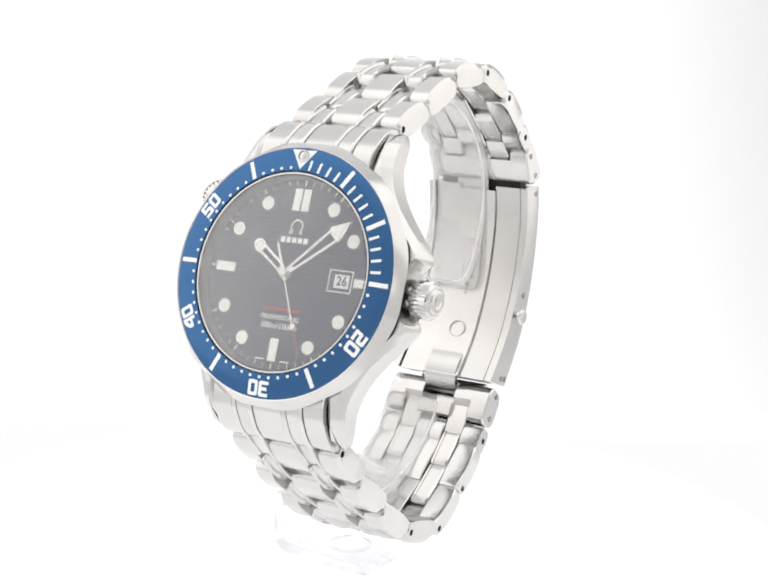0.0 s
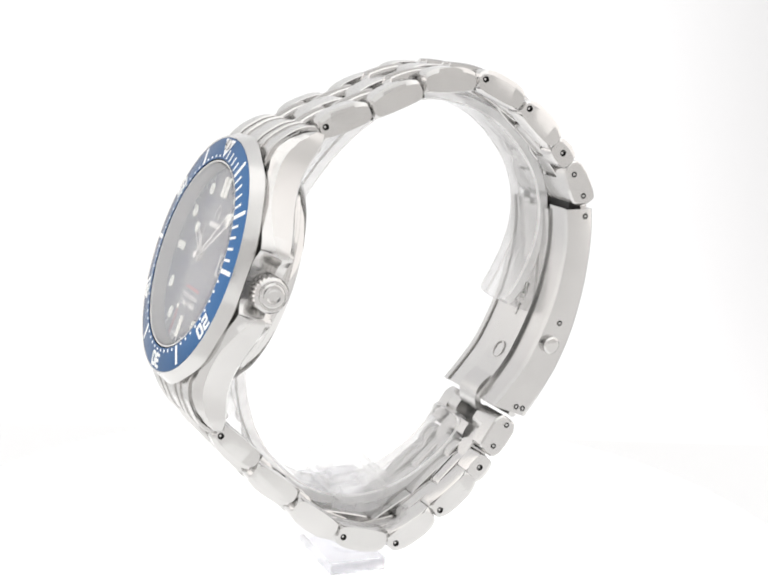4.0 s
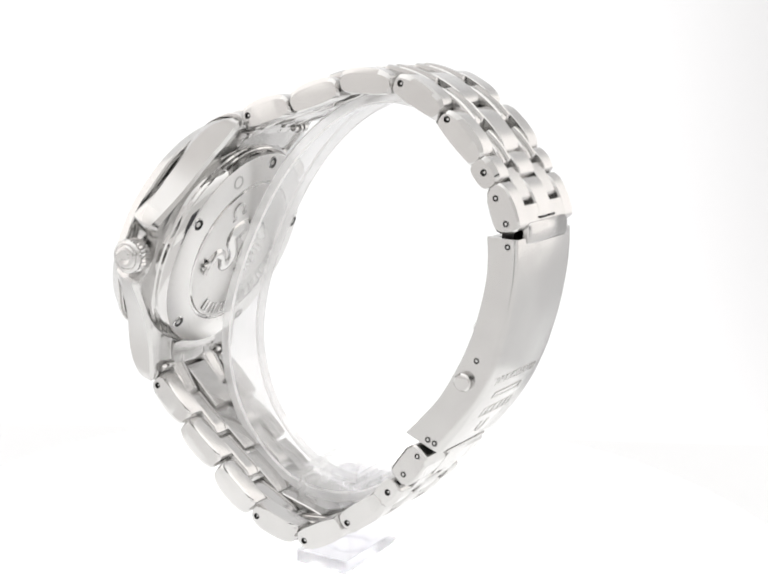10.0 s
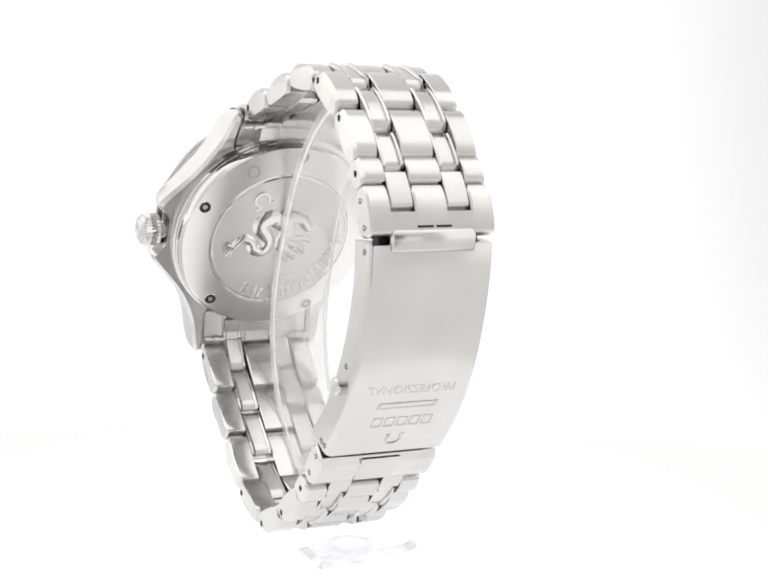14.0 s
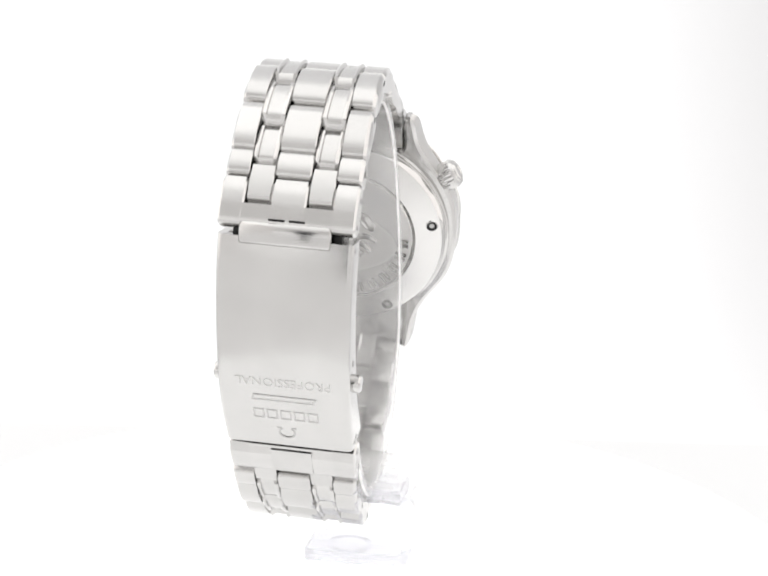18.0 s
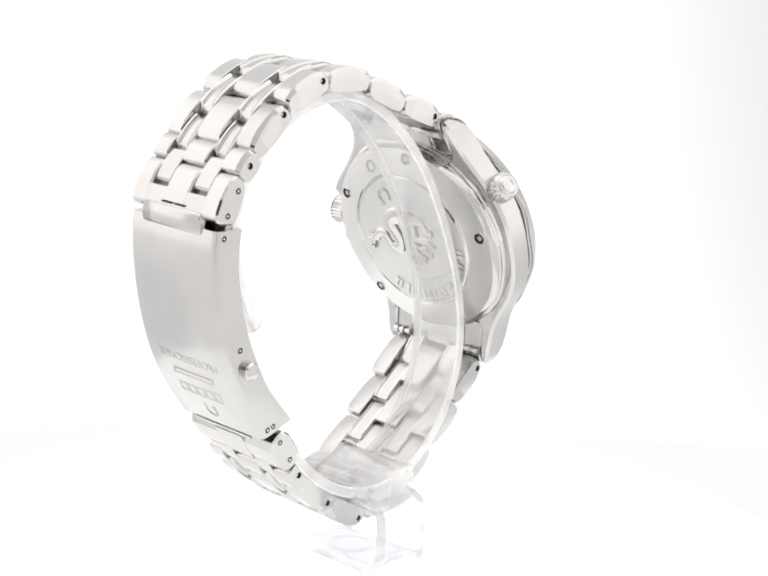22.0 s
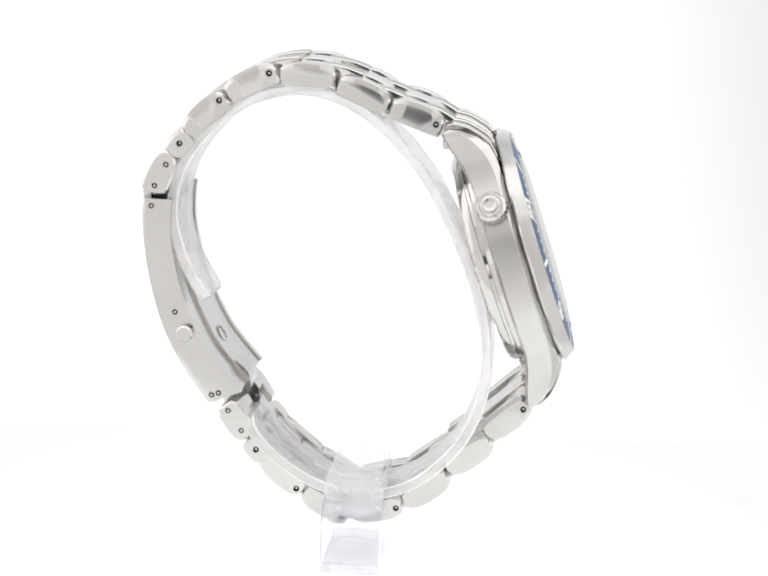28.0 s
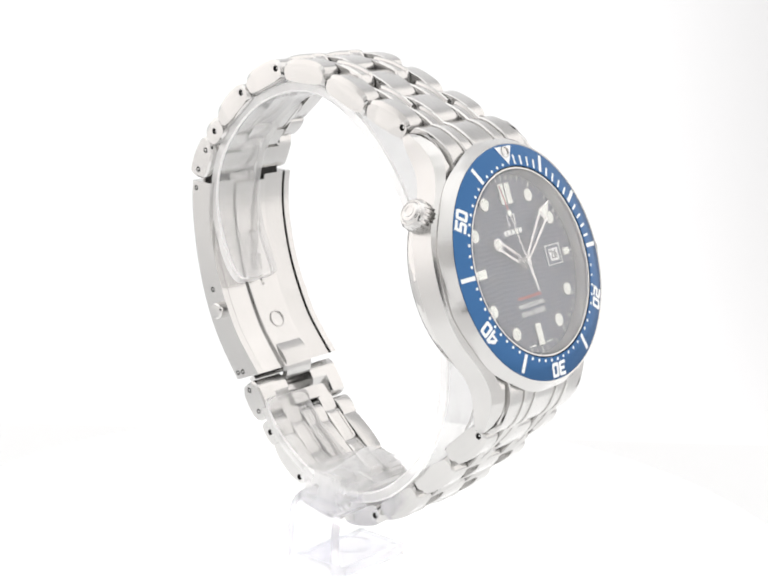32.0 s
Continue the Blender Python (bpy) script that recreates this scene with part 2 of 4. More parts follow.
def chaikin(pts, times=1, closed=True):
    for _ in range(times):
        out = []
        n = len(pts)
        if not closed:
            out.append(pts[0])
        for i in range(n if closed else n - 1):
            a, b = pts[i], pts[(i + 1) % n]
            out.append(tuple(0.75 * p + 0.25 * q for p, q in zip(a, b)))
            out.append(tuple(0.25 * p + 0.75 * q for p, q in zip(a, b)))
        if not closed:
            out.append(pts[-1])
        pts = out
    return pts


def mm(x, y, z):
    return Matrix.Translation((x * 0.001, y * 0.001, z * 0.001))


# ---- the light tent ----
def panel(name, corners, material, thick=0.004, label="", category=""):
    bm = bmesh.new()
    vs = [Vector(c) for c in corners]
    nrm = (vs[1] - vs[0]).cross(vs[2] - vs[0]).normalized()
    a = [bm.verts.new(v) for v in vs]
    b = [bm.verts.new(v - nrm * thick) for v in vs]
    bm.faces.new(a)
    bm.faces.new(b[::-1])
    for i in range(4):
        bm.faces.new((a[i], b[i], b[(i + 1) % 4], a[(i + 1) % 4]))
    bmesh.ops.scale(bm, vec=(1000, 1000, 1000), verts=bm.verts)
    ob = new(name, finish(name, bm, material))
    return tagged(ob, label, category, kind="structure")


def tent():
    X, Y0, Y1, Z = 0.42, -0.62, 0.40, 0.62
    # white cloth, bright by its own emission, that sweeps up behind the turntable
    bm = bmesh.new()
    R, SW = 0.12, 0.24
    prof = [(-0.004, -0.005), (0.085, -0.005)]
    prof += [(0.10 + R * math.sin(a), R - R * math.cos(a) - 0.005) for a in [radians(6 * i) for i in range(0, 16)]]
    prof += [(0.10 + R, 0.35), (0.10 + R, Z)]
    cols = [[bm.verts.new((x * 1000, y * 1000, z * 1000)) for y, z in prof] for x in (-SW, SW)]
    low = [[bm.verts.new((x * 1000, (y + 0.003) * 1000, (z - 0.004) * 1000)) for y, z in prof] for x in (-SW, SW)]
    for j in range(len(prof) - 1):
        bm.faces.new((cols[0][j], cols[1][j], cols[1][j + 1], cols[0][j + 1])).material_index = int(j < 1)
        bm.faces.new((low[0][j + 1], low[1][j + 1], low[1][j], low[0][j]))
    tagged(new("backdrop", finish("backdrop", bm, [SWEEP, SWEEP_FLAT], 60)), "seamless white sweep of cloth, its brightness put in as glow", "backdrop", kind="structure")
    panel("floor", [(-X, Y0, -0.008), (X, Y0, -0.008), (X, 0.02, -0.008), (-X, 0.02, -0.008)], FLOOR, label="grey floor of the light tent, with added glow", category="floor")
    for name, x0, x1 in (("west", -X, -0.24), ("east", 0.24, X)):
        panel("floor_" + name, [(x0, 0.02, -0.008), (x1, 0.02, -0.008), (x1, 0.40, -0.008), (x0, 0.40, -0.008)], FLOOR, label="grey floor beside the white sweep, with added glow", category="floor")
        panel("wall_north_" + name, [(x0, 0.225, 0.0), (x1, 0.225, 0.0), (x1, 0.225, Z), (x0, 0.225, Z)], SIDE, label="white back cloth beside the sweep, with added glow", category="wall")
    # side cloths, light and shade set by emission, dimmer near the open front
    panel("wall_west", [(-X, Y0, 0), (-X, 0.3, 0), (-X, 0.3, Z), (-X, Y0, Z)], SIDE_WEST, label="white side cloth, its glow set to fade towards the front", category="wall")
    panel("wall_east", [(X, 0.3, 0), (X, -0.23, 0), (X, -0.23, Z), (X, 0.3, Z)], SIDE, label="white side cloth with a bright added glow", category="wall")
    panel("wall_east_front", [(X, -0.23, 0), (X, Y0, 0), (X, Y0, Z), (X, -0.23, Z)], SIDE_DIM, label="side cloth near the tent's open front, its glow set dimmer", category="wall")
    panel("ceiling", [(-X, Y0, Z), (-X, 0.3, Z), (X, 0.3, Z), (X, Y0, Z)], PANEL, label="bright white diffuser over the light tent, its glow set dimmer in front", category="ceiling")
    panel("wall_south", [(-X, Y0, Z), (X, Y0, Z), (X, Y0, 0.16), (-X, Y0, 0.16)], FRONT, label="unseen front cloth of the light tent, with added glow", category="wall")
    panel("front_apron", [(-X, Y0, 0.16), (X, Y0, 0.16), (X, Y0, 0), (-X, Y0, 0)], APRON, label="unseen glowing panel added below the front cloth", category="wall")
    # Unseen dark panels added for the camera's dark reflection in the steel.
    panel("front_flap", [(-0.045, -0.272, 0.175), (0.055, -0.272, 0.175), (0.055, -0.272, 0.062), (-0.045, -0.272, 0.062)], DARK_PANEL, 0.03, "unseen dark panel behind the lens, added for the camera's reflection", "flap")
    panel("front_slit", [(-0.012, -0.272, 0.061), (0.020, -0.272, 0.061), (0.020, -0.272, -0.006), (-0.012, -0.272, -0.006)], DARK_PANEL, 0.03, "unseen dark strip below the lens, added for its reflection", "flap")


tent()

# ---- the watch ----
# watch space: x towards three o'clock, y back to the clasp, z up; the origin lies under the bracelet
W = Matrix(((0.99926902, 0.02566676, 0.02833106), (-0.02567707, 0.99967029, 0.0), (-0.02832172, -0.00072746, 0.9995986)))
X0 = 4.4042
SOLE = -101.5                        # lowest point of the bracelet
LEAN = W.transposed().to_4x4()
WATCH_REST = Matrix.Translation((0, 0, AXIS_Z)) @ LEAN @ mm(X0, 0, SOLE)
STAND_REST = Matrix.Identity(4)

watch = tagged(new("wristwatch"), "steel diver's wristwatch with blue bezel and steel bracelet on clear stand", "watch")
watch.empty_display_size = 0.02
watch.matrix_world = Matrix.Rotation(radians(TURN0), 4, "Z") @ WATCH_REST

TILT = radians(19.736)
HEAD = mm(0, -29.173, -50.662 - SOLE) @ Matrix(((1, 0, 0, 0), (0, math.sin(TILT), -math.cos(TILT), 0), (0, math.cos(TILT), math.sin(TILT), 0), (0, 0, 0, 1)))


def row_pose(y, z, dy, dz, skew=-1.3):
    """The pose of a bracelet row: its x across, its y along the bracelet, its z outwards."""
    k = math.hypot(dy, dz)
    dy, dz = dy / k, dz / k
    m = Matrix(((1, 0, 0, 0), (0, dy, -dz, 0), (0, dz, dy, 0), (0, 0, 0, 1)))
    return mm(0, y, z - SOLE) @ Matrix.Rotation(radians(skew), 4, "Z") @ m


# case
def case():
    upper = [(20.3, 0), (20.5, 2.9), (21.2, 3.7), (22.0, 4.6), (21.9, 5.6), (20.8, 7.0), (18.7, 9.3), (16.2, 12.2), (14.5, 15.2), (13.4, 18.2), (13.0, 21.0), (12.75, 23.2), (12.1, 24.4), (10.9, 24.4), (10.35, 23.4), (10.35, 16.2)]
    right = [(x, -u) for x, u in upper[:0:-1]] + upper
    left = [(-10.35, 16.2), (-10.35, 23.4), (-10.9, 24.4), (-12.1, 24.4), (-12.75, 23.2), (-13.0, 21.0), (-13.4, 18.2), (-14.5, 15.4), (-16.3, 12.6), (-18.5, 9.4), (-19.9, 5.5), (-20.4, 0)]
    left = left + [(x, -u) for x, u in left[-2::-1]]
    top = [(19.2 * math.sin(radians(a)), 19.2 * math.cos(radians(a))) for a in (25, 15, 5, -5, -15, -25)]
    bot = [(-x, -u) for x, u in top]
    outline = chaikin(right + top + left + bot, 3)
    nt = lambda u: float(np.interp(abs(u), [0, 11, 15, 18, 20, 22, 23.5, 24.6], [-0.5, -0.5, -0.55, -0.8, -1.35, -2.5, -4.0, -5.6]))
    nb = lambda u: float(np.interp(abs(u), [0, 7, 12, 15, 18, 21, 23, 24.6], [-5.7, -5.7, -5.75, -5.9, -6.5, -7.5, -8.1, -8.3]))
    bm = bmesh.new()
    loops = []
    # the brushed flank narrows to a rounded tip at the crown
    guard = lambda x, u: float(np.interp(abs(u), [3.6, 4.6, 5.3, 6.6, 9.5, 13], [2.3, 2.0, 1.3, 0.7, 0.2, 0.0])) if x > 17 else 0.0
    # the polished bevel over the flank widens towards the tip of each lug
    bevel = lambda x, u: float(np.interp(abs(u), [13, 17, 20, 23, 24.6], [0, 0.4, 0.8, 1.0, 0.7])) if abs(x) > 11.5 else 0.0
    for d, fn, dn, share in ((0.6, nb, 0.0, 0), (0.0, nb, 0.45, 0), (0.0, nt, -0.9, 0), (0.55, nt, -0.25, 0.6), (0.95, nt, 0.0, 1.0)):
        pts = inset_loop(outline, d) if d else outline
        low = fn is nb
        taper = lambda x, u: math.copysign(max(11.6, abs(x) - 0.4 * min(1, max(0, (abs(u) - 12) / 7))), x) if low and abs(x) > 11.6 else math.copysign(abs(x) - share * bevel(x, u), x)
        drop = lambda x, u: (guard(x, u) + 0.5 * bevel(x, u)) * (1 - share) if not low else (-0.45 * guard(x, u) if dn > 0 else 0.0)
        loops.append([bm.verts.new((taper(x, u), u, fn(u) + dn - drop(x, u))) for x, u in pts])
    for i, mt in enumerate((1, 0, 1, 1)):
        skin(bm, loops[i], loops[i + 1], mt)
    # polished waist behind the crown
    for f in bm.faces:
        c = f.calc_center_median()
        if c.x > 17 and abs(c.y) < 4.7:
            f.material_index = 1
    # top and underside: cross cuts let them follow the curve of the lugs
    for lp, n, curve in ((loops[-1], -0.7, nt), (loops[0], -5.8, nb)):
        face = bmesh.new()
        ed = []
        for q in ([(v.co.x, v.co.y) for v in lp], disc(0, 0, 16.5, 48)):
            c = [face.verts.new((*p, 0)) for p in q]
            ed += [face.edges.new((c[k - 1], c[k])) for k in range(len(c))]
        bmesh.ops.triangle_fill(face, use_beauty=True, edges=ed)
        for k in range(12):
            for cut in (16.0 + 0.7 * k, -16.0 - 0.7 * k):
                bmesh.ops.bisect_plane(face, geom=face.verts[:] + face.edges[:] + face.faces[:], plane_co=(0, cut, 0), plane_no=(0, 1, 0))
        for v in face.verts:
            v.co.z = n if v.co.xy.length < 16.55 else curve(v.co.y)
        bmesh.ops.recalc_face_normals(face, faces=face.faces)
        for f in face.faces:
            f.material_index = 1
        me = bpy.data.meshes.new("face")
        face.to_mesh(me)
        face.free()
        bm.from_mesh(me)
        bpy.data.meshes.remove(me)
    return part("case", bm, [CASE_BRUSHED, BEZEL_STEEL], watch, "brushed and polished steel case with curved lugs", HEAD, 30)


case()

# bezel: scalloped steel ring, blue insert, marks
scallop = lambda a, r: 1 - ((0.019 if r < 20.75 else 0.015) * (0.5 + 0.5 * math.cos(12 * a)) if r > 19.9 else 0)
bm = bmesh.new()
lathe(bm, [(15.5, -0.35), (20.1, -0.42), (20.25, -0.3), (20.65, -0.22), (20.78, 0.02), (20.6, 0.4), (19.5, 1.95), (19.3, 1.85), (19.3, 1.2), (15.6, 1.4), (15.4, 2.3), (15.15, 2.3), (15.0, -0.5)], 192, scallop, close=True)
bezel = part("bezel", bm, BEZEL_STEEL, watch, "polished steel bezel with a scalloped edge", HEAD, 25)
bm = bmesh.new()
lathe(bm, [(19.28, 1.2), (19.28, 1.86), (19.2, 1.9), (15.75, 2.42), (15.62, 2.38), (15.62, 1.3)], 128)
part("insert", bm, BLUE, bezel, "satin blue aluminium insert", angle=25)
BZ = lambda r: 1.9 + (19.2 - r) * 0.1507


def on_bezel(name, poly, a, mat=None, lift=0.03, label=""):
    """A thin printed mark on the sloping insert, a degrees round from twelve."""
    bm = bmesh.new()
    plate(bm, poly, 0, lift)
    for v in bm.verts:
        v.co.z += BZ(v.co.y)
    return part(name, bm, mat or WHITE_PAINT, bezel, label, Matrix.Rotation(radians(-a), 4, "Z"))


def block_digit(digit, w, h, s):
    """The outline and holes of a square-built digit of stroke s."""
    a, b, c = (h - s) / 2, (h + s) / 2, 0.25
    if digit == "0":
        ring = lambda d, k: [(d + k, d), (w - d - k, d), (w - d, d + k), (w - d, h - d - k), (w - d - k, h - d), (d + k, h - d), (d, h - d - k), (d, d + k)]
        return ring(0, c), [ring(s, 0.1)]
    if digit == "2":
        return [(0, 0), (w, 0), (w, s), (s, s), (s, a), (w - c, a), (w, a + c), (w, h - c), (w - c, h), (0, h), (0, h - s), (w - s, h - s), (w - s, b), (c, b), (0, b - c)], []
    if digit == "3":
        return [(0, 0), (w - c, 0), (w, c), (w, h - c), (w - c, h), (0, h), (0, h - s), (w - s, h - s), (w - s, b), (c, b), (c, a), (w - s, a), (w - s, s), (0, s)], []
    if digit == "4":
        return [(w - s, 0), (w, 0), (w, h), (w - 1.4 * s, h), (0, b), (0, 1.1 * s), (w - s, 1.1 * s)], [[(0.9 * s, 2 * s), (w - s, 2 * s), (w - s, h - 1.1 * s)]]
    return [(0, 0), (w - c, 0), (w, c), (w, b - c), (w - c, b), (s, b), (s, h - s), (w, h - s), (w, h), (0, h), (0, a), (w - s, a), (w - s, s), (0, s)], []


def bezel_marks():
    meshes = {}
    for i in range(60):
        if i in (0,):
            continue
        a = 6 * i
        five = i % 5 == 0
        if five and i in (20, 30, 40, 50):
            kind, poly = "minute_dot", disc(0, 16.1, 0.24, 14)
        elif five:
            kind, poly = "long_tick", rect(-0.34, 15.85, 0.34, 18.85)
        elif i < 15:
            kind, poly = "short_tick", rect(-0.2, 15.85, 0.2, 17.45)
        else:
            kind, poly = "minute_dot", disc(0, 16.1, 0.24, 14)
        if kind in meshes:
            part(kind, meshes[kind], None, bezel, m=Matrix.Rotation(radians(-a), 4, "Z"))
        else:
            meshes[kind] = on_bezel(kind, poly, a).data
    for i, word in ((20, "20"), (30, "30"), (40, "40"), (50, "50")):
        bm = bmesh.new()
        for k, digit in enumerate(word):
            poly, holes = block_digit(digit, 1.72, 2.35, 0.52)
            at = lambda pts: [(x - 1.82 + 1.92 * k, y + 16.6) for x, y in pts]
            plate(bm, at(poly), 0, 0.03, [at(h) for h in holes])
        for v in bm.verts:
            v.co.z += BZ(v.co.y)
        part("numeral", bm, WHITE_PAINT, bezel, "white numeral " + word, Matrix.Rotation(radians(-6 * i), 4, "Z"))
    on_bezel("triangle_mark", [(-2.2, 18.95), (0, 15.9), (2.2, 18.95)], 0, DATE_CARD, 0.05, "silver white triangle at twelve")
    bm = bmesh.new()
    lathe(bm, [(0.0, 0.25), (0.55, 0.2), (0.72, 0.1), (0.78, 0.3), (0.95, 0.3), (1.0, 0.0)], 24)
    part("pearl", bm, POLISHED, bezel, "round luminous pearl in a steel cup", mm(0, 18.0, BZ(18.0)))


bezel_marks()

# dial, chapter ring, markers
bm = bmesh.new()
plate(bm, disc(0, 0, 15.0, 96), -0.5, 0.0, [rect(8.25, -1.05, 10.95, 1.05)])
dial = part("dial", bm, DIAL, watch, "dark blue-grey dial with a fine wave pattern", HEAD)
bm = bmesh.new()
lathe(bm, [(15.3, 2.2), (15.1, 2.25), (14.75, 0.1), (14.9, 0.0), (15.2, 0.0)], 128)
part("chapter_ring", bm, CASE_BRUSHED, dial, "satin steel ring round the dial")


def on_dial(name, poly, mat, n1=0.25, label="", n0=0.0, holes=()):
    bm = bmesh.new()
    plate(bm, poly, n0, n1, holes)
    return part(name, bm, mat, dial, label)


def marker(poly):
    on_dial("hour_marker", poly, LUME, 0.30)
    on_dial("marker_rim", inset_loop(poly, -0.13), POLISHED, 0.22)


for h in (1, 2, 4, 5, 7, 8, 10, 11):
    marker(turned(disc(0, 12.17, 1.0, 24), 30 * h))
marker(rect(-1.42, 9.9, -0.22, 13.2))
marker(rect(0.22, 9.9, 1.42, 13.2))
marker(rect(-0.68, -13.4, 0.68, -10.0))
marker(rect(-13.4, -0.62, -10.0, 0.62))
marker(rect(12.0, -0.55, 13.6, 0.55))
tick_mesh = {}
for i in range(60):
    if i % 5 == 0:
        poly, key = rect(-0.09, 13.75, 0.09, 14.65), "five"
    else:
        poly, key = rect(-0.05, 13.85, 0.05, 14.55), "one"
    if key in tick_mesh:
        part("minute_tick", tick_mesh[key], None, dial, m=Matrix.Rotation(radians(-6 * i), 4, "Z"))
    else:
        tick_mesh[key] = on_dial("minute_tick", turned(poly, 6 * i), WHITE_PAINT, 0.04).data if i == 0 else None
        if i:
            ob = on_dial("minute_tick", poly, WHITE_PAINT, 0.04)
            ob.matrix_local = Matrix.Rotation(radians(-6 * i), 4, "Z")
            tick_mesh[key] = ob.data
# date
on_dial("date_frame", rect(7.3, -1.7, 11.5, 1.7), WHITE_PAINT, 0.06, "thin white frame of the date window", 0.0, [rect(7.46, -1.54, 11.34, 1.54)])
on_dial("date_disc", rect(8.0, -1.3, 11.2, 1.3), DATE_CARD, -0.12, "white date card", -0.6)
bm = letters("26", 2.0, 0.02, 0.03, 0.95)
bmesh.ops.translate(bm, vec=(9.6, 0, -0.09), verts=bm.verts)
part("date_number", bm, BLACK_PAINT, dial, "black date 26")


def emblem(material, parent, name, cx, cu, r, n0, n1, w=0.28, flip=1, m=None):
    """An open arch on two feet, as a plain shape."""
    a = [radians(-52 + 284 * i / 22) for i in range(23)]
    out = [(cx + r * math.cos(t), cu + flip * r * math.sin(t)) for t in a]
    inn = [(cx + (r - w) * math.cos(t), cu + flip * (r - w) * 1.0 * math.sin(t)) for t in a]
    poly = out + inn[::-1]
    bm = bmesh.new()
    plate(bm, poly, n0, n1)
    for s in (-1, 1):
        x0 = cx + s * r * 0.55
        lo, hi = sorted((cu - flip * r * 0.98, cu - flip * r * 0.74))
        plate(bm, rect(min(x0, x0 + s * r * 0.6), lo, max(x0, x0 + s * r * 0.6), hi), n0, n1)
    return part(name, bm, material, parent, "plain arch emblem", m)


emblem(POLISHED, dial, "emblem", 0, 7.4, 1.15, 0, 0.15)


def bars_row(parent, material, name, x0, x1, u, h, n0, n1, count, gap=0.2):
    """Writing that is not spelt out: plain bars of its size."""
    w = (x1 - x0) / count
    for i in range(count):
        bm = bmesh.new()
        plate(bm, rect(x0 + i * w, u - h / 2, x0 + (i + 1) * w - gap, u + h / 2), n0, n1)
        part(name, bm, material, parent)


bars_row(dial, WHITE_PAINT, "brand_bar", -2.6, 2.6, 5.3, 0.85, 0, 0.05, 5, 0.28)
bars_row(dial, RED_PAINT, "script_bar", -3.2, 3.2, -5.4, 0.42, 0, 0.04, 1, 0)
for word, u, size in (("PROFESSIONAL", -6.75, 1.05), ("300m/1000ft", -8.05, 1.3)):
    bm = letters(word, size, 0.02, 0.0)
    bmesh.ops.translate(bm, vec=(0, u, 0.03), verts=bm.verts)
    part("dial_text", bm, WHITE_PAINT, dial, "white printed line " + word)
bars_row(dial, WHITE_PAINT, "foot_bar", -3.2, -1.5, -13.25, 0.2, 0, 0.03, 1, 0)
bars_row(dial, WHITE_PAINT, "foot_bar", 1.5, 3.2, -13.25, 0.2, 0, 0.03, 1, 0)

# crystal
bm = bmesh.new()
lathe(bm, [(0.0, 2.95), (6, 2.90), (11, 2.78), (14.2, 2.62), (14.9, 2.45), (15.0, 1.9), (0.0, 1.9)], 96)
crystal = part("crystal", bm, SAPPHIRE, watch, "clear slightly domed sapphire crystal", HEAD, 20)
crystal.visible_shadow = False

# hands
hour_out = [(-0.75, 1.2), (0.75, 1.2), (0.78, 6.0), (1.02, 6.5), (1.02, 7.3), (0.35, 8.1), (-0.35, 8.1), (-1.02, 7.3), (-1.02, 6.5), (-0.78, 6.0)]
bm = bmesh.new()
plate(bm, hour_out, 0.0, 0.16, [[(-0.36, 1.7), (-0.36, 5.9), (0.36, 5.9), (0.36, 1.7)][::-1]])
plate(bm, disc(0, 0, 1.0, 24), 0.0, 0.16)
plate(bm, rect(-0.5, 0.4, 0.5, 1.35), 0.002, 0.158)
hour = part("hour_hand", bm, HAND_STEEL, watch, "open steel hour hand with a luminous tip")
bm = bmesh.new()
plate(bm, disc(0, 6.95, 0.72, 20), 0.16, 0.24)
part("lume_tip", bm, LUME, hour)
min_out = [(-0.55, 1.2), (0.55, 1.2), (1.15, 10.0), (1.5, 10.1), (0.0, 13.6), (-1.5, 10.1), (-1.15, 10.0)]
bm = bmesh.new()
plate(bm, min_out, 0.0, 0.16, [[(-0.20, 1.8), (-0.70, 9.7), (0.70, 9.7), (0.20, 1.8)][::-1]])
plate(bm, disc(0, 0, 0.95, 24), 0.0, 0.16)
plate(bm, rect(-0.45, 0.4, 0.45, 1.35), 0.002, 0.158)
minute = part("minute_hand", bm, HAND_STEEL, watch, "open steel minute hand with an arrow tip")
bm = bmesh.new()
plate(bm, [(-1.05, 10.35), (1.05, 10.35), (0.0, 12.9)], 0.16, 0.24)
part("lume_tip", bm, LUME, minute)
bm = bmesh.new()
plate(bm, [(-0.12, 0), (0.12, 0), (0.12, 8.2), (-0.12, 8.2)], 0.0, 0.12)
plate(bm, disc(0, 8.55, 0.55, 20), 0.0, 0.12)
plate(bm, [(-0.14, -5.2), (0.14, -5.2), (0.32, -0.4), (-0.32, -0.4)], 0.0, 0.12)
lathe(bm, [(0.0, 0.5), (0.5, 0.45), (0.7, 0.3), (0.75, -0.3)], 24)
second = part("second_hand", bm, HAND_STEEL, watch, "thin steel second hand with a round lume dot and a red tip")
bm = bmesh.new()
plate(bm, [(-0.09, 9.05), (0.09, 9.05), (0.06, 13.2), (-0.06, 13.2)], 0.0, 0.12)
part("red_tip", bm, RED_PAINT, second)
bm = bmesh.new()
plate(bm, disc(0, 8.55, 0.42, 18), 0.12, 0.18)
part("lume_dot", bm, LUME, second)
hour.matrix_local = HEAD @ mm(0, 0, 0.55) @ Matrix.Rotation(radians(-304.2), 4, "Z")
minute.matrix_local = HEAD @ mm(0, 0, 0.95) @ Matrix.Rotation(radians(-48.5), 4, "Z")
SECOND_AT = HEAD @ mm(0, 0, 1.35)
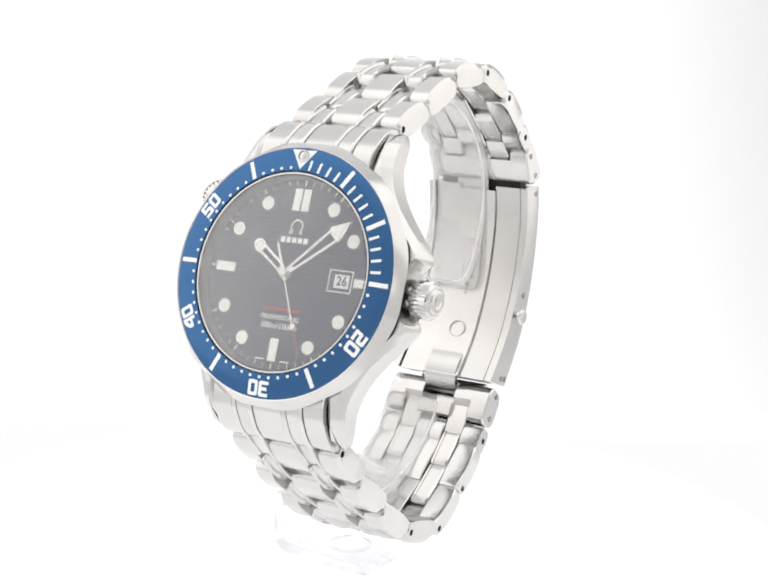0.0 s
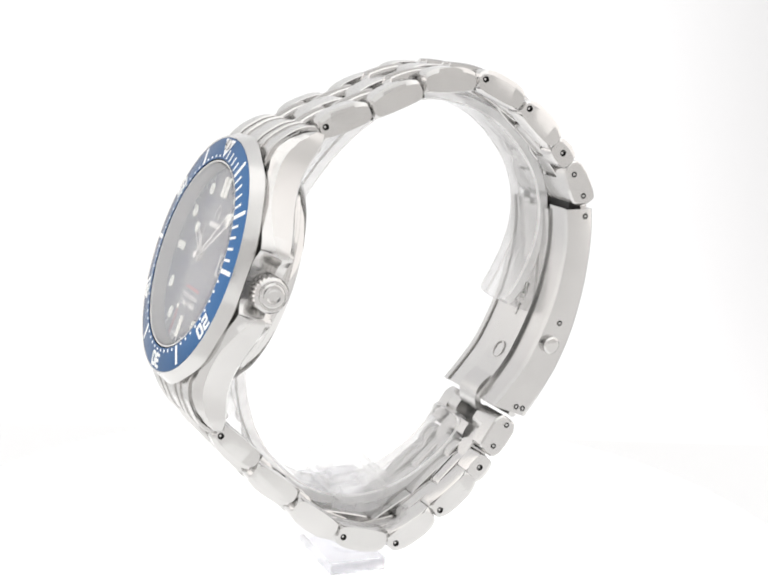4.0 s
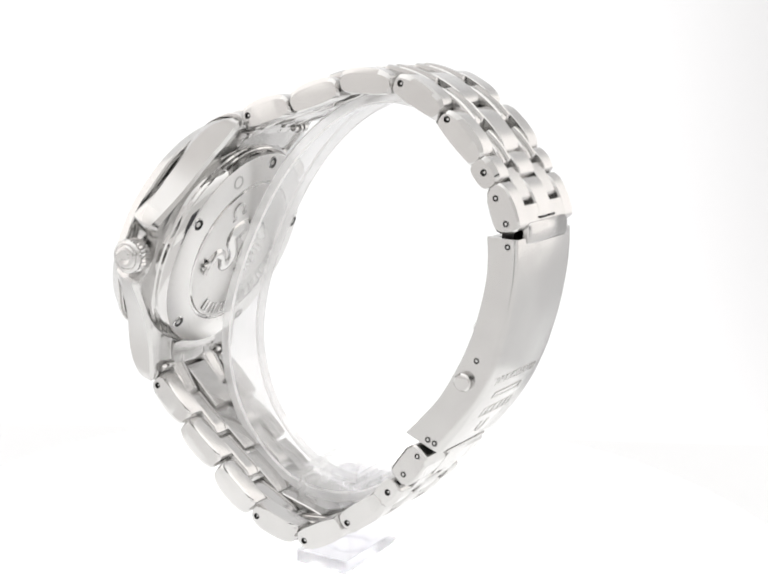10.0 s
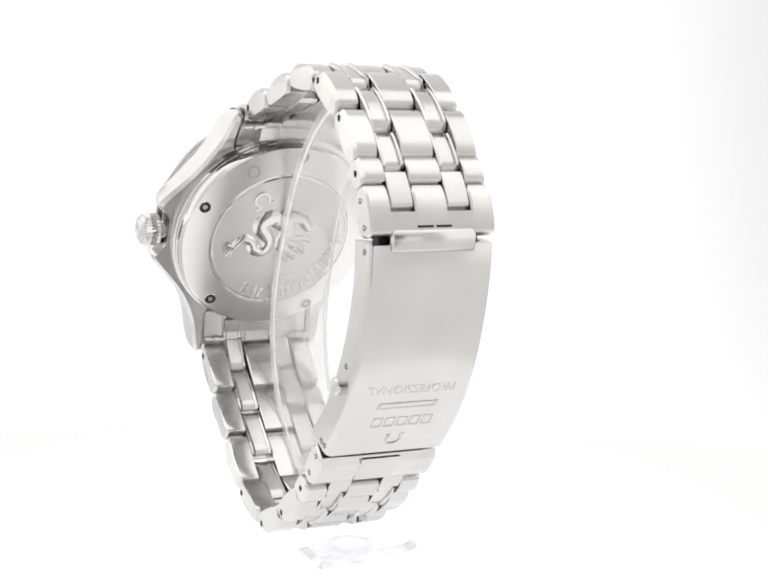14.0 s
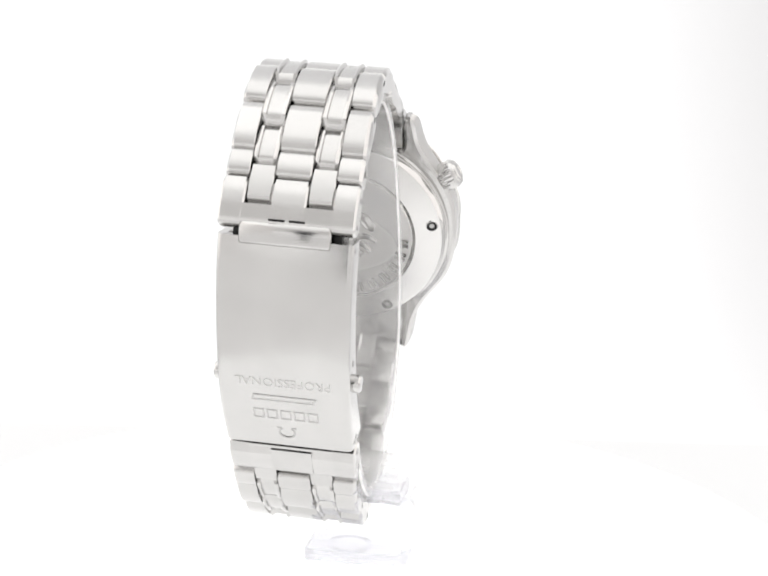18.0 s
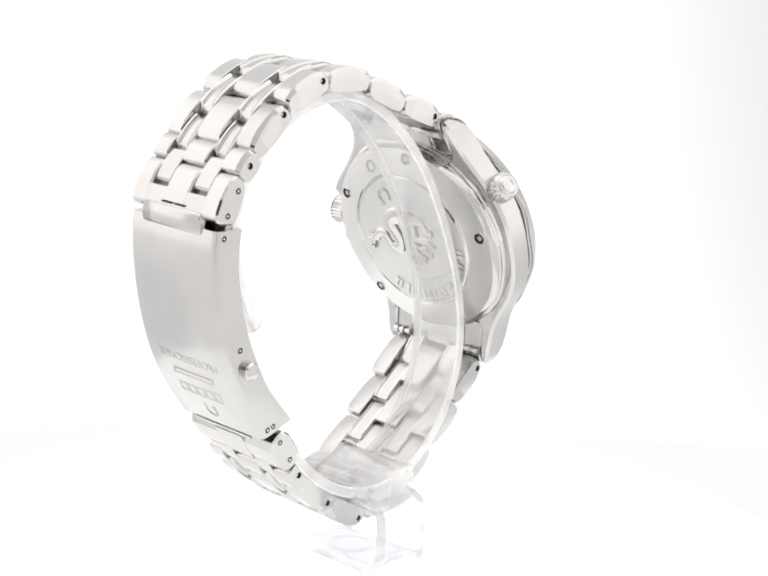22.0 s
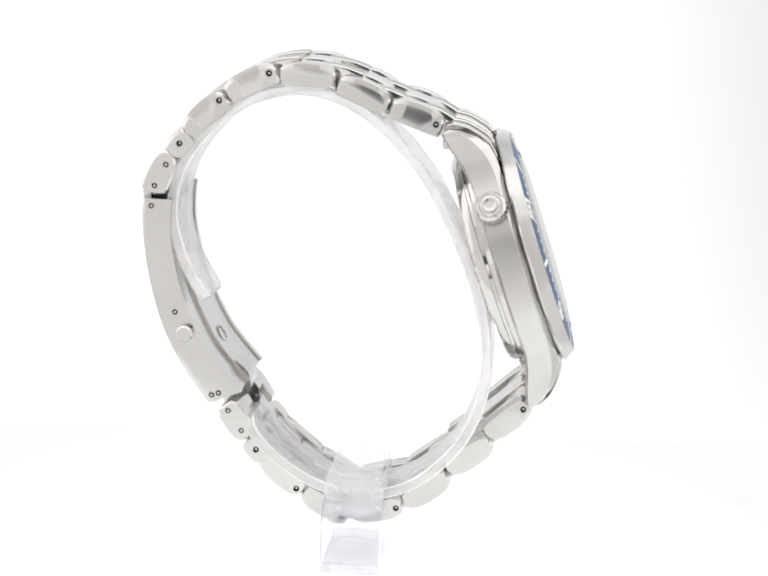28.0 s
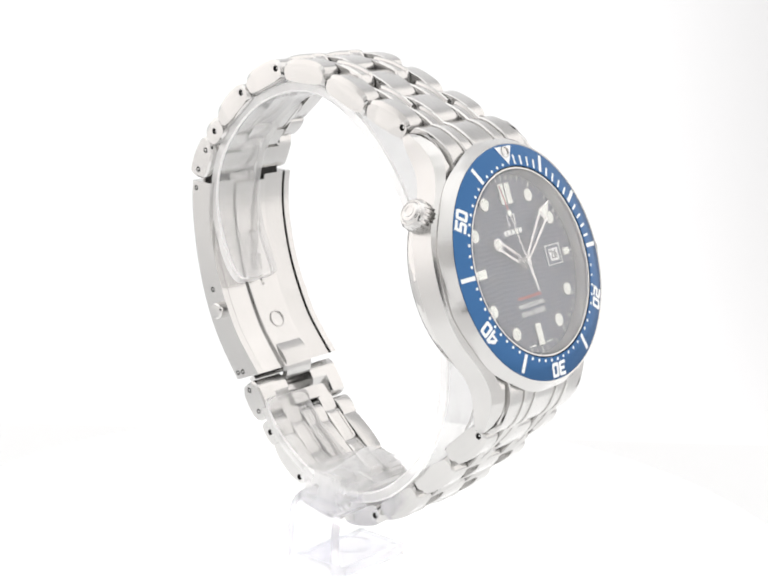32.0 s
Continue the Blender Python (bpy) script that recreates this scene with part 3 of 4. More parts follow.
second.matrix_local = SECOND_AT @ Matrix.Rotation(radians(-156), 4, "Z")


# crown and valve
def knob(name, r, length, teeth, m, label):
    bm = bmesh.new()
    flute = lambda a, rr: 1 - (0.075 * (0.5 + 0.5 * math.cos(teeth * a)) if rr > r * 0.93 else 0)
    lathe(bm, [(0, 0), (r * 0.6, 0), (r * 0.6, 0.9), (r * 0.94, 1.0), (r, 1.3), (r, length - 0.8), (r * 0.95, length - 0.5)], teeth * 6, flute)
    k = part(name, bm, POLISHED, watch, label, m, 40)
    bm = bmesh.new()
    lathe(bm, chaikin([(r * 0.95, length - 0.55), (r * 0.84, length - 0.1), (r * 0.78, length), (r * 0.74, length - 0.12), (r * 0.68, length - 0.1), (r * 0.64, length + 0.1), (r * 0.58, length + 0.28), (r * 0.36, length + 0.34), (r * 0.32, length + 0.22), (0, length + 0.2)], 1, False), 64)
    part("cap", bm, POLISHED, k, "stepped polished dome", None, 60)
    return k


OUT = lambda ang, r, n: HEAD @ mm(r * math.cos(radians(ang)), r * math.sin(radians(ang)), n) @ Matrix.Rotation(radians(ang), 4, "Z") @ Matrix.Rotation(radians(90), 4, "Y")
knob("crown", 2.85, 4.3, 26, OUT(-1.7, 20.0, -3.4), "fluted polished steel winding crown")
knob("helium_valve", 2.6, 4.3, 20, OUT(148.5, 19.0, -3.5), "round fluted steel valve knob")


# case back
def back():
    bm = bmesh.new()
    prof = [(19.1, -5.7), (19.0, -6.5), (18.7, -6.7), (18.7, -7.2), (18.5, -7.35), (18.4, -8.0), (18.0, -8.6), (17.7, -8.7), (13.3, -9.35), (13.15, -9.2), (12.8, -9.2), (12.6, -9.42), (6, -9.7), (0, -9.8)]
    lathe(bm, prof, 128, mats=[1, 1, 1, 1, 1, 1, 0, 0, 1, 1, 1, 2, 2])
    bk = part("case_back", bm, [BACK_STEEL, POLISHED, FROSTED], watch, "screwed steel case back with relief and a lettered ring", HEAD, 25)
    SPIN = Matrix.Rotation(radians(-30), 4, "Z")
    slope = lambda r: -9.4 + (r - 12.9) * 0.146
    for i in range(5):
        a = radians(24 + 72 * i)
        bm = bmesh.new()
        # Hole isn't cut: a dark ring on a low cup stands for shade.
        lathe(bm, [(0.0, -0.03), (0.45, -0.05), (0.75, -0.09), (0.95, -0.16), (1.03, -0.16), (1.15, 0.02)], 24, mats=[2, 0, 0, 1, 1])
        m = mm(16.5 * math.cos(a), 16.5 * math.sin(a), slope(16.5)) @ Matrix.Rotation(a, 4, "Z") @ Matrix.Rotation(-0.145, 4, "Y")
        part("key_hole", bm, [RECESS_SHADE, POLISHED, ENGRAVED], bk, "small round wrench hole, its shade a dark ring", m)
    # product name round the lower arc, as plain bars
    for i in range(9):
        a = 240 - 57.6 + 14.4 * i
        for k in range(2):
            bm = bmesh.new()
            plate(bm, rect(-0.8 + 1.0 * k, -1.0, -0.2 + 1.0 * k, 1.0), -0.14, 0.05)
            c, s = math.cos(radians(a)), math.sin(radians(a))
            part("letter_bar", bm, POLISHED, bk, m=mm(11.0 * c, 11.0 * s, -9.55) @ Matrix.Rotation(radians(a - 90), 4, "Z"))
    emblem(POLISHED, bk, "emblem", 0, 9.6, 1.5, -9.72, -9.4, 0.38, 1, SPIN)
    bm = bmesh.new()
    lathe(bm, [(0.85, -0.03), (0.9, -0.07), (1.15, -0.07), (1.2, -0.03)], 24)
    part("etched_ring", bm, ENGRAVED, bk, "small etched mark", Matrix.Rotation(radians(-28), 4, "Z") @ mm(0, 15.4, slope(15.4)) @ Matrix.Rotation(0.145, 4, "X"))
    # relief of a sea creature as a plain curling shape
    def coil(path, w0, w1):
        pts = chaikin(path, 3, False)
        lft, rgt = [], []
        for i, p in enumerate(pts):
            a, b = Vector(pts[max(0, i - 1)]), Vector(pts[min(len(pts) - 1, i + 1)])
            d = (b - a).normalized()
            w = 1.95 * (w0 + (w1 - w0) * i / (len(pts) - 1))
            lft.append((p[0] - d.y * w, p[1] + d.x * w))
            rgt.append((p[0] + d.y * w, p[1] - d.x * w))
        bm = bmesh.new()
        n = len(pts)
        rows = []
        for i in range(n):
            a, b = Vector(lft[i]), Vector(rgt[i])
            rows.append([bm.verts.new((*a.lerp(b, f), -9.55 - d)) for f, d in ((0, 0), (0.12, 0.3), (0.32, 0.52), (0.5, 0.6), (0.68, 0.52), (0.88, 0.3), (1, 0))])
        for i in range(n - 1):
            for j in range(6):
                bm.faces.new((rows[i][j], rows[i + 1][j], rows[i + 1][j + 1], rows[i][j + 1]))
        part("relief", bm, POLISHED, bk, m=Matrix.Rotation(radians(7), 4, "Z"), angle=60)
    # long coiling tail with a fan of fins
    coil([(8.6, -2.2), (7.4, -0.2), (5.6, -0.6), (4.6, -2.4), (2.8, -2.6), (2.0, -0.6), (3.4, 1.2), (5.0, 2.6), (3.6, 4.2), (1.6, 4.6)], 0.45, 1.05)
    for dx, dy in ((1.9, -0.4), (1.7, -1.2), (1.1, -1.9), (0.3, -2.1), (1.5, 0.5)):
        coil([(8.5, -2.1), (8.5 + dx * 0.6, -2.1 + dy * 0.5), (8.5 + dx, -2.1 + dy)], 0.3, 0.12)
    # body, neck and head
    coil([(2.0, 4.4), (0.0, 3.6), (-0.9, 1.8), (-0.2, -0.2), (-1.4, -1.8)], 1.15, 0.75)
    coil([(0.4, 3.8), (-1.6, 4.9), (-3.4, 4.6), (-4.3, 3.2), (-5.4, 3.0)], 0.85, 0.45)
    for k in range(5):
        coil([(-0.4 - 0.7 * k, 4.6 + 0.1 * k), (-0.7 - 0.75 * k, 5.6 - 0.12 * k), (-0.2 - 0.75 * k, 6.3 - 0.2 * k)], 0.28, 0.1)
    # fore legs and mane
    coil([(-0.4, 1.2), (-2.6, 0.6), (-4.2, 1.2), (-6.0, 0.4)], 0.5, 0.28)
    coil([(-0.6, 0.2), (-2.6, -0.8), (-4.0, -0.6), (-5.2, -2.0)], 0.5, 0.28)
    for dx, dy in ((-1.2, -2.2), (-2.4, -1.6), (0.2, -2.4), (-2.9, -0.6), (1.2, -1.8)):
        coil([(-1.3, -1.6), (-1.3 + dx * 0.5, -1.9 + dy * 0.4), (-1.3 + dx, -1.9 + dy)], 0.42, 0.15)


back()

# bracelet
L = 9.3
FLAT_LINK = chaikin([(-L / 2 + 0.35, -2.0), (L / 2 - 0.35, -2.0), (L / 2 - 0.02, -1.6), (L / 2, 0.3), (L / 2 - 0.3, 1.15), (L / 2 - 1.2, 1.65), (L / 4, 2.0), (0, 2.14), (-L / 4, 2.0), (-L / 2 + 1.2, 1.65), (-L / 2 + 0.3, 1.15), (-L / 2, 0.3), (-L / 2 + 0.02, -1.6)], 2)
LINK = chaikin([(-L / 2 + 0.9, -2.0), (L / 2 - 0.9, -2.0), (L / 2 - 0.1, -1.2), (L / 2, 0.3), (L / 2 - 0.3, 1.15), (L / 2 - 1.2, 1.65), (L / 4, 2.0), (0, 2.14), (-L / 4, 2.0), (-L / 2 + 1.2, 1.65), (-L / 2 + 0.3, 1.15), (-L / 2, 0.3), (-L / 2 + 0.1, -1.2)], 2)
HALF = chaikin([(-1.7, -1.9), (1.7, -1.9), (2.35, -0.9), (2.35, 0.9), (1.9, 1.8), (0, 2.1), (-1.9, 1.8), (-2.35, 0.9), (-2.35, -0.9)], 2)
side_face = lambda pts: [(l * 0.95, h + 0.12 if h < -0.5 else h - 0.8 * (h + 0.5) / 2.6) for l, h in pts]
CENTER_X, BAR_X, SIDE_X = 2.72, 6.6, 10.3
BAR_AT = (-4.66, 4.66)


def outer_mesh(outline, hole, left):
    bm = bmesh.new()
    prism(bm, FLAT_LINK if outline is LINK else outline, BAR_X, SIDE_X, 0.12, 0.45, hole, 1.0, 1, side_face(outline))
    if left:
        mirror_x(bm)
    return finish("outer_link", bm, [BRUSHED, POLISHED], 30)


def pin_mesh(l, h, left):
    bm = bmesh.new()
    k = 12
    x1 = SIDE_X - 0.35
    # Dark ring for the hole's shade, bright dot for its glint.
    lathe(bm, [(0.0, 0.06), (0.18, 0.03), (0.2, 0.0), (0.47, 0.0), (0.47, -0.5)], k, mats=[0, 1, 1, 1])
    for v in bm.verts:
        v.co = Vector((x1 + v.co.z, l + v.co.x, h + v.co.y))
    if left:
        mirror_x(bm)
    return finish("pin", bm, [POLISHED, RECESS_SHADE])


def center_mesh(outline):
    bm = bmesh.new()
    prism(bm, outline, -CENTER_X, CENTER_X, 0.18, 0.18, None, 1, 1)
    return finish("center_link", bm, [BRUSHED, POLISHED], 30)


def bar_mesh(length, crown=0.6, top=2.0):
    """The narrow link: a brushed back between two polished rails, arched along its length, the same inside and out."""
    bm = bmesh.new()
    n = 11
    cols = []
    for i in range(n):
        s = -1 + 2 * i / (n - 1)
        l = s * length / 2
        h = top - crown * s * s - (0.55 if abs(s) == 1 else 0)
        b = -1.95 + (0.45 if abs(s) == 1 else 0)
        over = [(-1.9, h - 0.7), (-1.8, h - 0.2), (-1.5, h), (-1.2, h - 0.1), (-1.06, h - 0.48), (1.06, h - 0.48), (1.2, h - 0.1), (1.5, h), (1.8, h - 0.2), (1.9, h - 0.7)]
        under = [(1.88, b + 0.4), (1.64, b + 0.05), (1.2, b), (1.12, b + 0.15), (-1.12, b + 0.15), (-1.2, b), (-1.64, b + 0.05), (-1.88, b + 0.4)]
        if abs(s) == 1:
            over = [(x, z - 0.8 if abs(x) > 1.1 else z) for x, z in over]
        cols.append([bm.verts.new((x, l, z)) for x, z in over + under])
    k = len(cols[0])
    for i in range(n - 1):
        a, b = cols[i], cols[i + 1]
        for j in range(k):
            f = bm.faces.new((a[j], a[(j + 1) % k], b[(j + 1) % k], b[j]))
            f.material_index = 0 if j in (4, 13) else 1
    bm.faces.new(cols[0])
    bm.faces.new(cols[-1][::-1])
    return finish("bar_link", bm, [BRUSHED, POLISHED], 40)


def tongue_mesh():
    """The plain short tongue between a half link and the clasp."""
    bm = bmesh.new()
    prism(bm, chaikin([(-2.9, -1.6), (2.9, -1.6), (3.2, -0.8), (3.1, 1.2), (2.4, 1.85), (-2.4, 1.85), (-3.1, 1.2), (-3.2, -0.8)], 1), -1.86, 1.86, 0.15, 0.15, None, 1, 1)
    return finish("tongue", bm, [BRUSHED, POLISHED], 30)


CENTER, CENTER_HALF, BAR, BAR_SHORT = center_mesh(FLAT_LINK), center_mesh(HALF), bar_mesh(9.1), bar_mesh(7.2, 0.45, 1.9)
TONGUE = tongue_mesh()
HOLE_A, HOLE_B = (-L / 2 + 1.25, 0.05, 0.55), (L / 2 - 1.25, 0.05, 0.55)
OUTER = {}
for key, outline, hole in (("none", LINK, None), ("start", LINK, HOLE_A), ("end", LINK, HOLE_B), ("half", HALF, (-0.1, 0.0, 0.55))):
    for left in (False, True):
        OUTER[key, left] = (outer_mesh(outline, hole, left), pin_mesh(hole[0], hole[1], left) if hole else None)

# each row: start and end of the side face in (y, z), and where its pin sits
ROWS = [((-13.45, -29.75), (-5.3, -26.8), "start"), ((-4.8, -26.7), (3.65, -23.3), "none"), ((4.1, -22.4), (13.3, -22.2), "none"),
        ((14.05, -21.8), (21.85, -25.65), "start"), ((22.25, -26.2), (28.85, -32.5), "start"), ((28.4, -32.9), (31.2, -36.0), "half"),
        ((17.5, -86.0), (15.0, -88.8), "half"), ((15.0, -89.2), (8.5, -94.5), "end"), ((7.7, -95.1), (0.45, -99.2), "end"),
        ((-0.85, -98.5), (-9.2, -96.3), "end"), ((-9.8, -95.9), (-17.1, -90.35), "none"), ((-17.15, -89.1), (-24.0, -83.9), "none"), ((-23.75, -82.4), (-29.9, -76.7), "end")]


def bracelet():
    for (a, b, kind) in ROWS:
        m = row_pose((a[0] + b[0]) / 2, (a[1] + b[1]) / 2, b[0] - a[0], b[1] - a[1])
        part("center_link", CENTER_HALF if kind == "half" else CENTER, None, watch, m=m)
        for left in (False, True):
            link, pin = OUTER[kind, left]
            ob = part("outer_link", link, None, watch, m=m)
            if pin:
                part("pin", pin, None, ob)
    ends = [((-16.5, -31.5), (-13.5, -29.7))] + [(r[0], r[1]) for r in ROWS[:6]] + [((31.0, -36.8), (33.0, -40.0))]
    lows = [((20.0, -81.5), (18.0, -85.0))] + [(r[0], r[1]) for r in ROWS[6:]] + [((-30.2, -76.3), (-31.5, -73.5))]
    for chain in (ends, lows):
        for i in range(len(chain) - 1):
            (a0, a1), (b0, b1) = chain[i], chain[i + 1]
            y, z = (a1[0] + b0[0]) / 2, (a1[1] + b0[1]) / 2
            d = Vector((b1[0] - a0[0], b1[1] - a0[1])).normalized()
            e = Vector((a1[0] - a0[0], a1[1] - a0[1])).normalized() + Vector((b1[0] - b0[0], b1[1] - b0[1])).normalized()
            first = (chain is ends and i == 0) or (chain is lows and i == len(chain) - 2)
            m = row_pose(y, z, e.x, e.y)
            mesh, slide = BAR, 0.0
            if (chain is ends and i == 5) or (chain is lows and i == 1):
                mesh, slide = BAR_SHORT, (-1.3 if chain is ends else 1.3)
            elif (chain is ends and i == 6) or (chain is lows and i == 0):
                mesh, slide = TONGUE, (0.7 if chain is ends else -0.7)
            elif first:
                mesh, slide = BAR_SHORT, (1.0 if chain is ends else -1.0)
            for x in BAR_AT:
                part("tongue" if mesh is TONGUE else "bar_link", mesh, None, watch, m=m @ mm(x, slide, -0.05))


bracelet()


# end pieces between the lugs
def end_pieces():
    top = [(16.2, -0.6), (18.9, -0.6), (20.8, -1.25), (22.4, -2.5), (23.9, -3.9), (24.9, -5.5), (25.2, -6.6), (24.6, -7.8), (22.8, -7.9), (20.0, -6.6), (16.2, -5.6)]
    raised = [(16.2, -0.5)] + [(u + 0.2, n + 0.3) for u, n in top[1:8]] + top[8:]
    flipped = Matrix.Rotation(math.pi, 4, "Z")
    for turn in (Matrix.Identity(4), flipped):
        bm = bmesh.new()
        for x0, x1 in ((-10.2, -BAR_X), (-CENTER_X, CENTER_X), (BAR_X, 10.2)):
            prism(bm, chaikin(top)[::-1], x0, x1, 0.15, 0.15, None, 1, 1)
        prism(bm, [(18.5, -6.9), (23.6, -7.3), (23.4, -6.4), (18.5, -6.0)], -6.4, 6.4)
        e = part("end_piece", bm, [BRUSHED, POLISHED], watch, "brushed steel end piece between the lugs", HEAD @ turn, 30)
        for x in BAR_AT:
            # a brushed back between two polished rails, as on the narrow links
            bm = bmesh.new()
            prism(bm, chaikin(top)[::-1], x - 1.12, x + 1.12)
            bar = part("bar", bm, BRUSHED, e)
            for q in (x - 1.52, x + 1.52):
                bm = bmesh.new()
                prism(bm, chaikin(raised)[::-1], q - 0.37, q + 0.37, 0.22, 0.22, None, 1, 0)
                part("rail", bm, POLISHED, bar)
        for s in (-1, 1):
            bm = bmesh.new()
            lathe(bm, [(0, -1.9), (0.55, -1.9), (0.55, -0.5), (0.85, -0.5), (0.85, 0.1), (0.55, 0.1), (0.55, 0.9), (0.75, 0.9), (0.75, 1.9), (0, 1.9)], 20)
            part("spring_bar", bm, POLISHED, e, "small steel spring bar", mm(s * 8.4, 22.0, -7.9) @ Matrix.Rotation(radians(90 * s), 4, "Y"))


end_pieces()


# clasp
def strip(stations, section, name, mats, parent, label="", face_mats=None, angle=30, widths=None):
    """Sweeps a cross-section of (x, f), with f from the outer to the inner edge, along pairs of points in (y, z)."""
    bm = bmesh.new()
    cols = []
    for n, (o, i) in enumerate(stations):
        k = widths[n] if widths else 1
        cols.append([bm.verts.new((x * k, o[0] + (i[0] - o[0]) * f, o[1] + (i[1] - o[1]) * f - SOLE)) for x, f in section])
    k = len(section)
    for a, b in zip(cols, cols[1:]):
        for j in range(k):
            f = bm.faces.new((a[j], a[(j + 1) % k], b[(j + 1) % k], b[j]))
            if face_mats:
                f.material_index = face_mats[j]
    bm.faces.new(cols[0])
    bm.faces.new(cols[-1][::-1])
    return part(name, bm, mats, parent, label, SHEAR, angle)


SHEAR = mm(0, 30, 0) @ Matrix.Rotation(radians(-1.3), 4, "Z") @ mm(0, -30, 0)
OUTER_ARC = chaikin([(36.05, -43.9), (36.3, -47), (36.15, -51), (35.35, -56.9), (34.5, -60.6), (33.5, -64.3), (32.0, -68.2), (30.2, -71.8), (27.7, -75.6), (24.9, -79.3)], 1, False)
INNER_ARC = chaikin([(31.0, -43.9), (31.35, -47), (31.3, -51), (30.3, -56.4), (29.3, -60.0), (28.0, -63.4), (26.2, -67.2), (24.3, -70.6), (21.6, -73.9), (18.9, -76.9)], 1, False)
STATIONS = list(zip(OUTER_ARC, INNER_ARC))


def chaikin_pairs(pairs):
    """Rounds a run of paired points."""
    flat = chaikin([(*a, *b) for a, b in pairs], 2, False)
    return [((p[0], p[1]), (p[2], p[3])) for p in flat]


def clasp():
    cover = strip(STATIONS, [(-10.3, 1.0), (-10.3, 0.22), (-10.2, 0.10), (-9.9, 0.03), (-9.4, 0.0), (9.4, 0.0), (9.9, 0.03), (10.2, 0.10), (10.3, 0.22), (10.3, 1.0), (9.0, 1.0), (9.0, 0.3), (-9.0, 0.3), (-9.0, 1.0)], "clasp_cover", [BRUSHED, POLISHED], watch,
                  "brushed steel folding clasp with engraved writing", None, 40)
    n = len(STATIONS)
    for s, w in ((-1, 8.82), (1, 8.76)):
        strip(STATIONS, [(s * 3.72, 0.95), (s * 3.72, 0.55), (s * w, 0.55), (s * w, 0.92), (s * (w - 0.15), 0.95)], "side_blade", BRUSHED, watch, "brushed steel side strip of the folding blade")
    strip(STATIONS[1:], [(-3.6, 1.05), (-3.7, 1.02), (-3.7, 0.55), (3.7, 0.55), (3.7, 1.02), (3.6, 1.05)], "center_blade", BRUSHED, watch, "folding centre blade with stamped marks")
    # Dark plate put into the hinge gap as its shade.
    strip([((34.4, -42.6), (32.4, -42.6)), ((34.6, -46.5), (32.6, -46.5))], [(-8.2, 1), (-8.2, 0), (8.2, 0), (8.2, 1)], "hinge_plate", RECESS_SHADE, watch, "dark plate standing in for the shade in the clasp's hinge gap")
    strip([((35.2, -42.9), (31.6, -42.9)), ((35.2, -46.5), (31.7, -46.5))], [(-4.6, 0.95), (-4.6, 0.35), (1.9, 0.35), (1.9, 0.95)], "hinge_block", BRUSHED, watch, "steel hinge of the folding blade")
    # stamped ring and small stamped writing inside
    o, i = STATIONS[-6]
    spot = row_pose(*(o[0] + (i[0] - o[0]) * 1.05, o[1] + (i[1] - o[1]) * 1.05), OUTER_ARC[-5][0] - OUTER_ARC[-7][0], OUTER_ARC[-5][1] - OUTER_ARC[-7][1])
    bm = bmesh.new()
    lathe(bm, [(1.4, 0.15), (1.4, -0.2), (1.62, -0.2), (1.62, 0.15)], 32, close=True)
    part("stamped_ring", bm, ENGRAVED, watch, "stamped circle", spot)
    def inside(j):
        o, i = STATIONS[j]
        return row_pose(o[0] + (i[0] - o[0]) * 1.05, o[1] + (i[1] - o[1]) * 1.05, OUTER_ARC[j + 1][0] - OUTER_ARC[j - 1][0], OUTER_ARC[j + 1][1] - OUTER_ARC[j - 1][1])
    for j, x, count in ((-11, -1.9, 5), (-11, -0.9, 7), (-11, 0.1, 6), (-9, -0.6, 3)):
        bm = bmesh.new()
        for k in range(count):
            plate(bm, rect(x, -2.8 + 0.8 * k, x + 0.55, -2.25 + 0.8 * k), -0.05, 0.04)
        part("stamped_bar", bm, ENGRAVED, watch, m=inside(j))
    for k in (-0.75, 0.75):
        bm = bmesh.new()
        plate(bm, [(-0.9, k - 0.6), (0.9, k), (-0.9, k + 0.6)], -0.05, 0.04, [[(-0.65, k - 0.35), (0.4, k), (-0.65, k + 0.35)]])
        part("stamped_triangle", bm, ENGRAVED, watch, m=inside(-14))
    # side holes, their shade put in as a dark ring, and push buttons
    for y, z in ((34.5, -45.1), (30.5, -63.3), (22.9, -77.3), (24.1, -77.7)):
        for left in (False, True):
            bm = bmesh.new()
            s = -1 if left else 1
            lathe(bm, [(0.0, 0.08), (0.22, 0.06), (0.26, 0.02), (0.46, 0.02), (0.48, 0.06), (0.58, 0.06), (0.64, -0.05)], 16, mats=[0, 1, 1, 1, 0, 0])
            part("rivet", bm, [POLISHED, RECESS_SHADE], cover, m=mm(s * 10.3, y, z - SOLE) @ Matrix.Rotation(radians(90 * s), 4, "Y"))
    for s in (-1, 1):
        bm = bmesh.new()
        lathe(bm, [(1.45, -0.4), (1.45, 0.9), (1.2, 1.2), (0, 1.35)], 28)
        part("push_button", bm, POLISHED, cover, "small round steel push button", mm(s * 10.3, 28.7, -66.85 - SOLE) @ Matrix.Rotation(radians(90 * s), 4, "Y"))
    # tab over the upper end, lip at the lower end
    tab = [((36.3, -41.6), (35.2, -41.6)), ((36.75, -42.4), (35.3, -42.4)), ((36.8, -43.6), (35.4, -43.6)), ((36.7, -44.6), (35.4, -44.6)), ((36.2, -45.0), (35.4, -45.0))]
    tab = chaikin_pairs(tab)
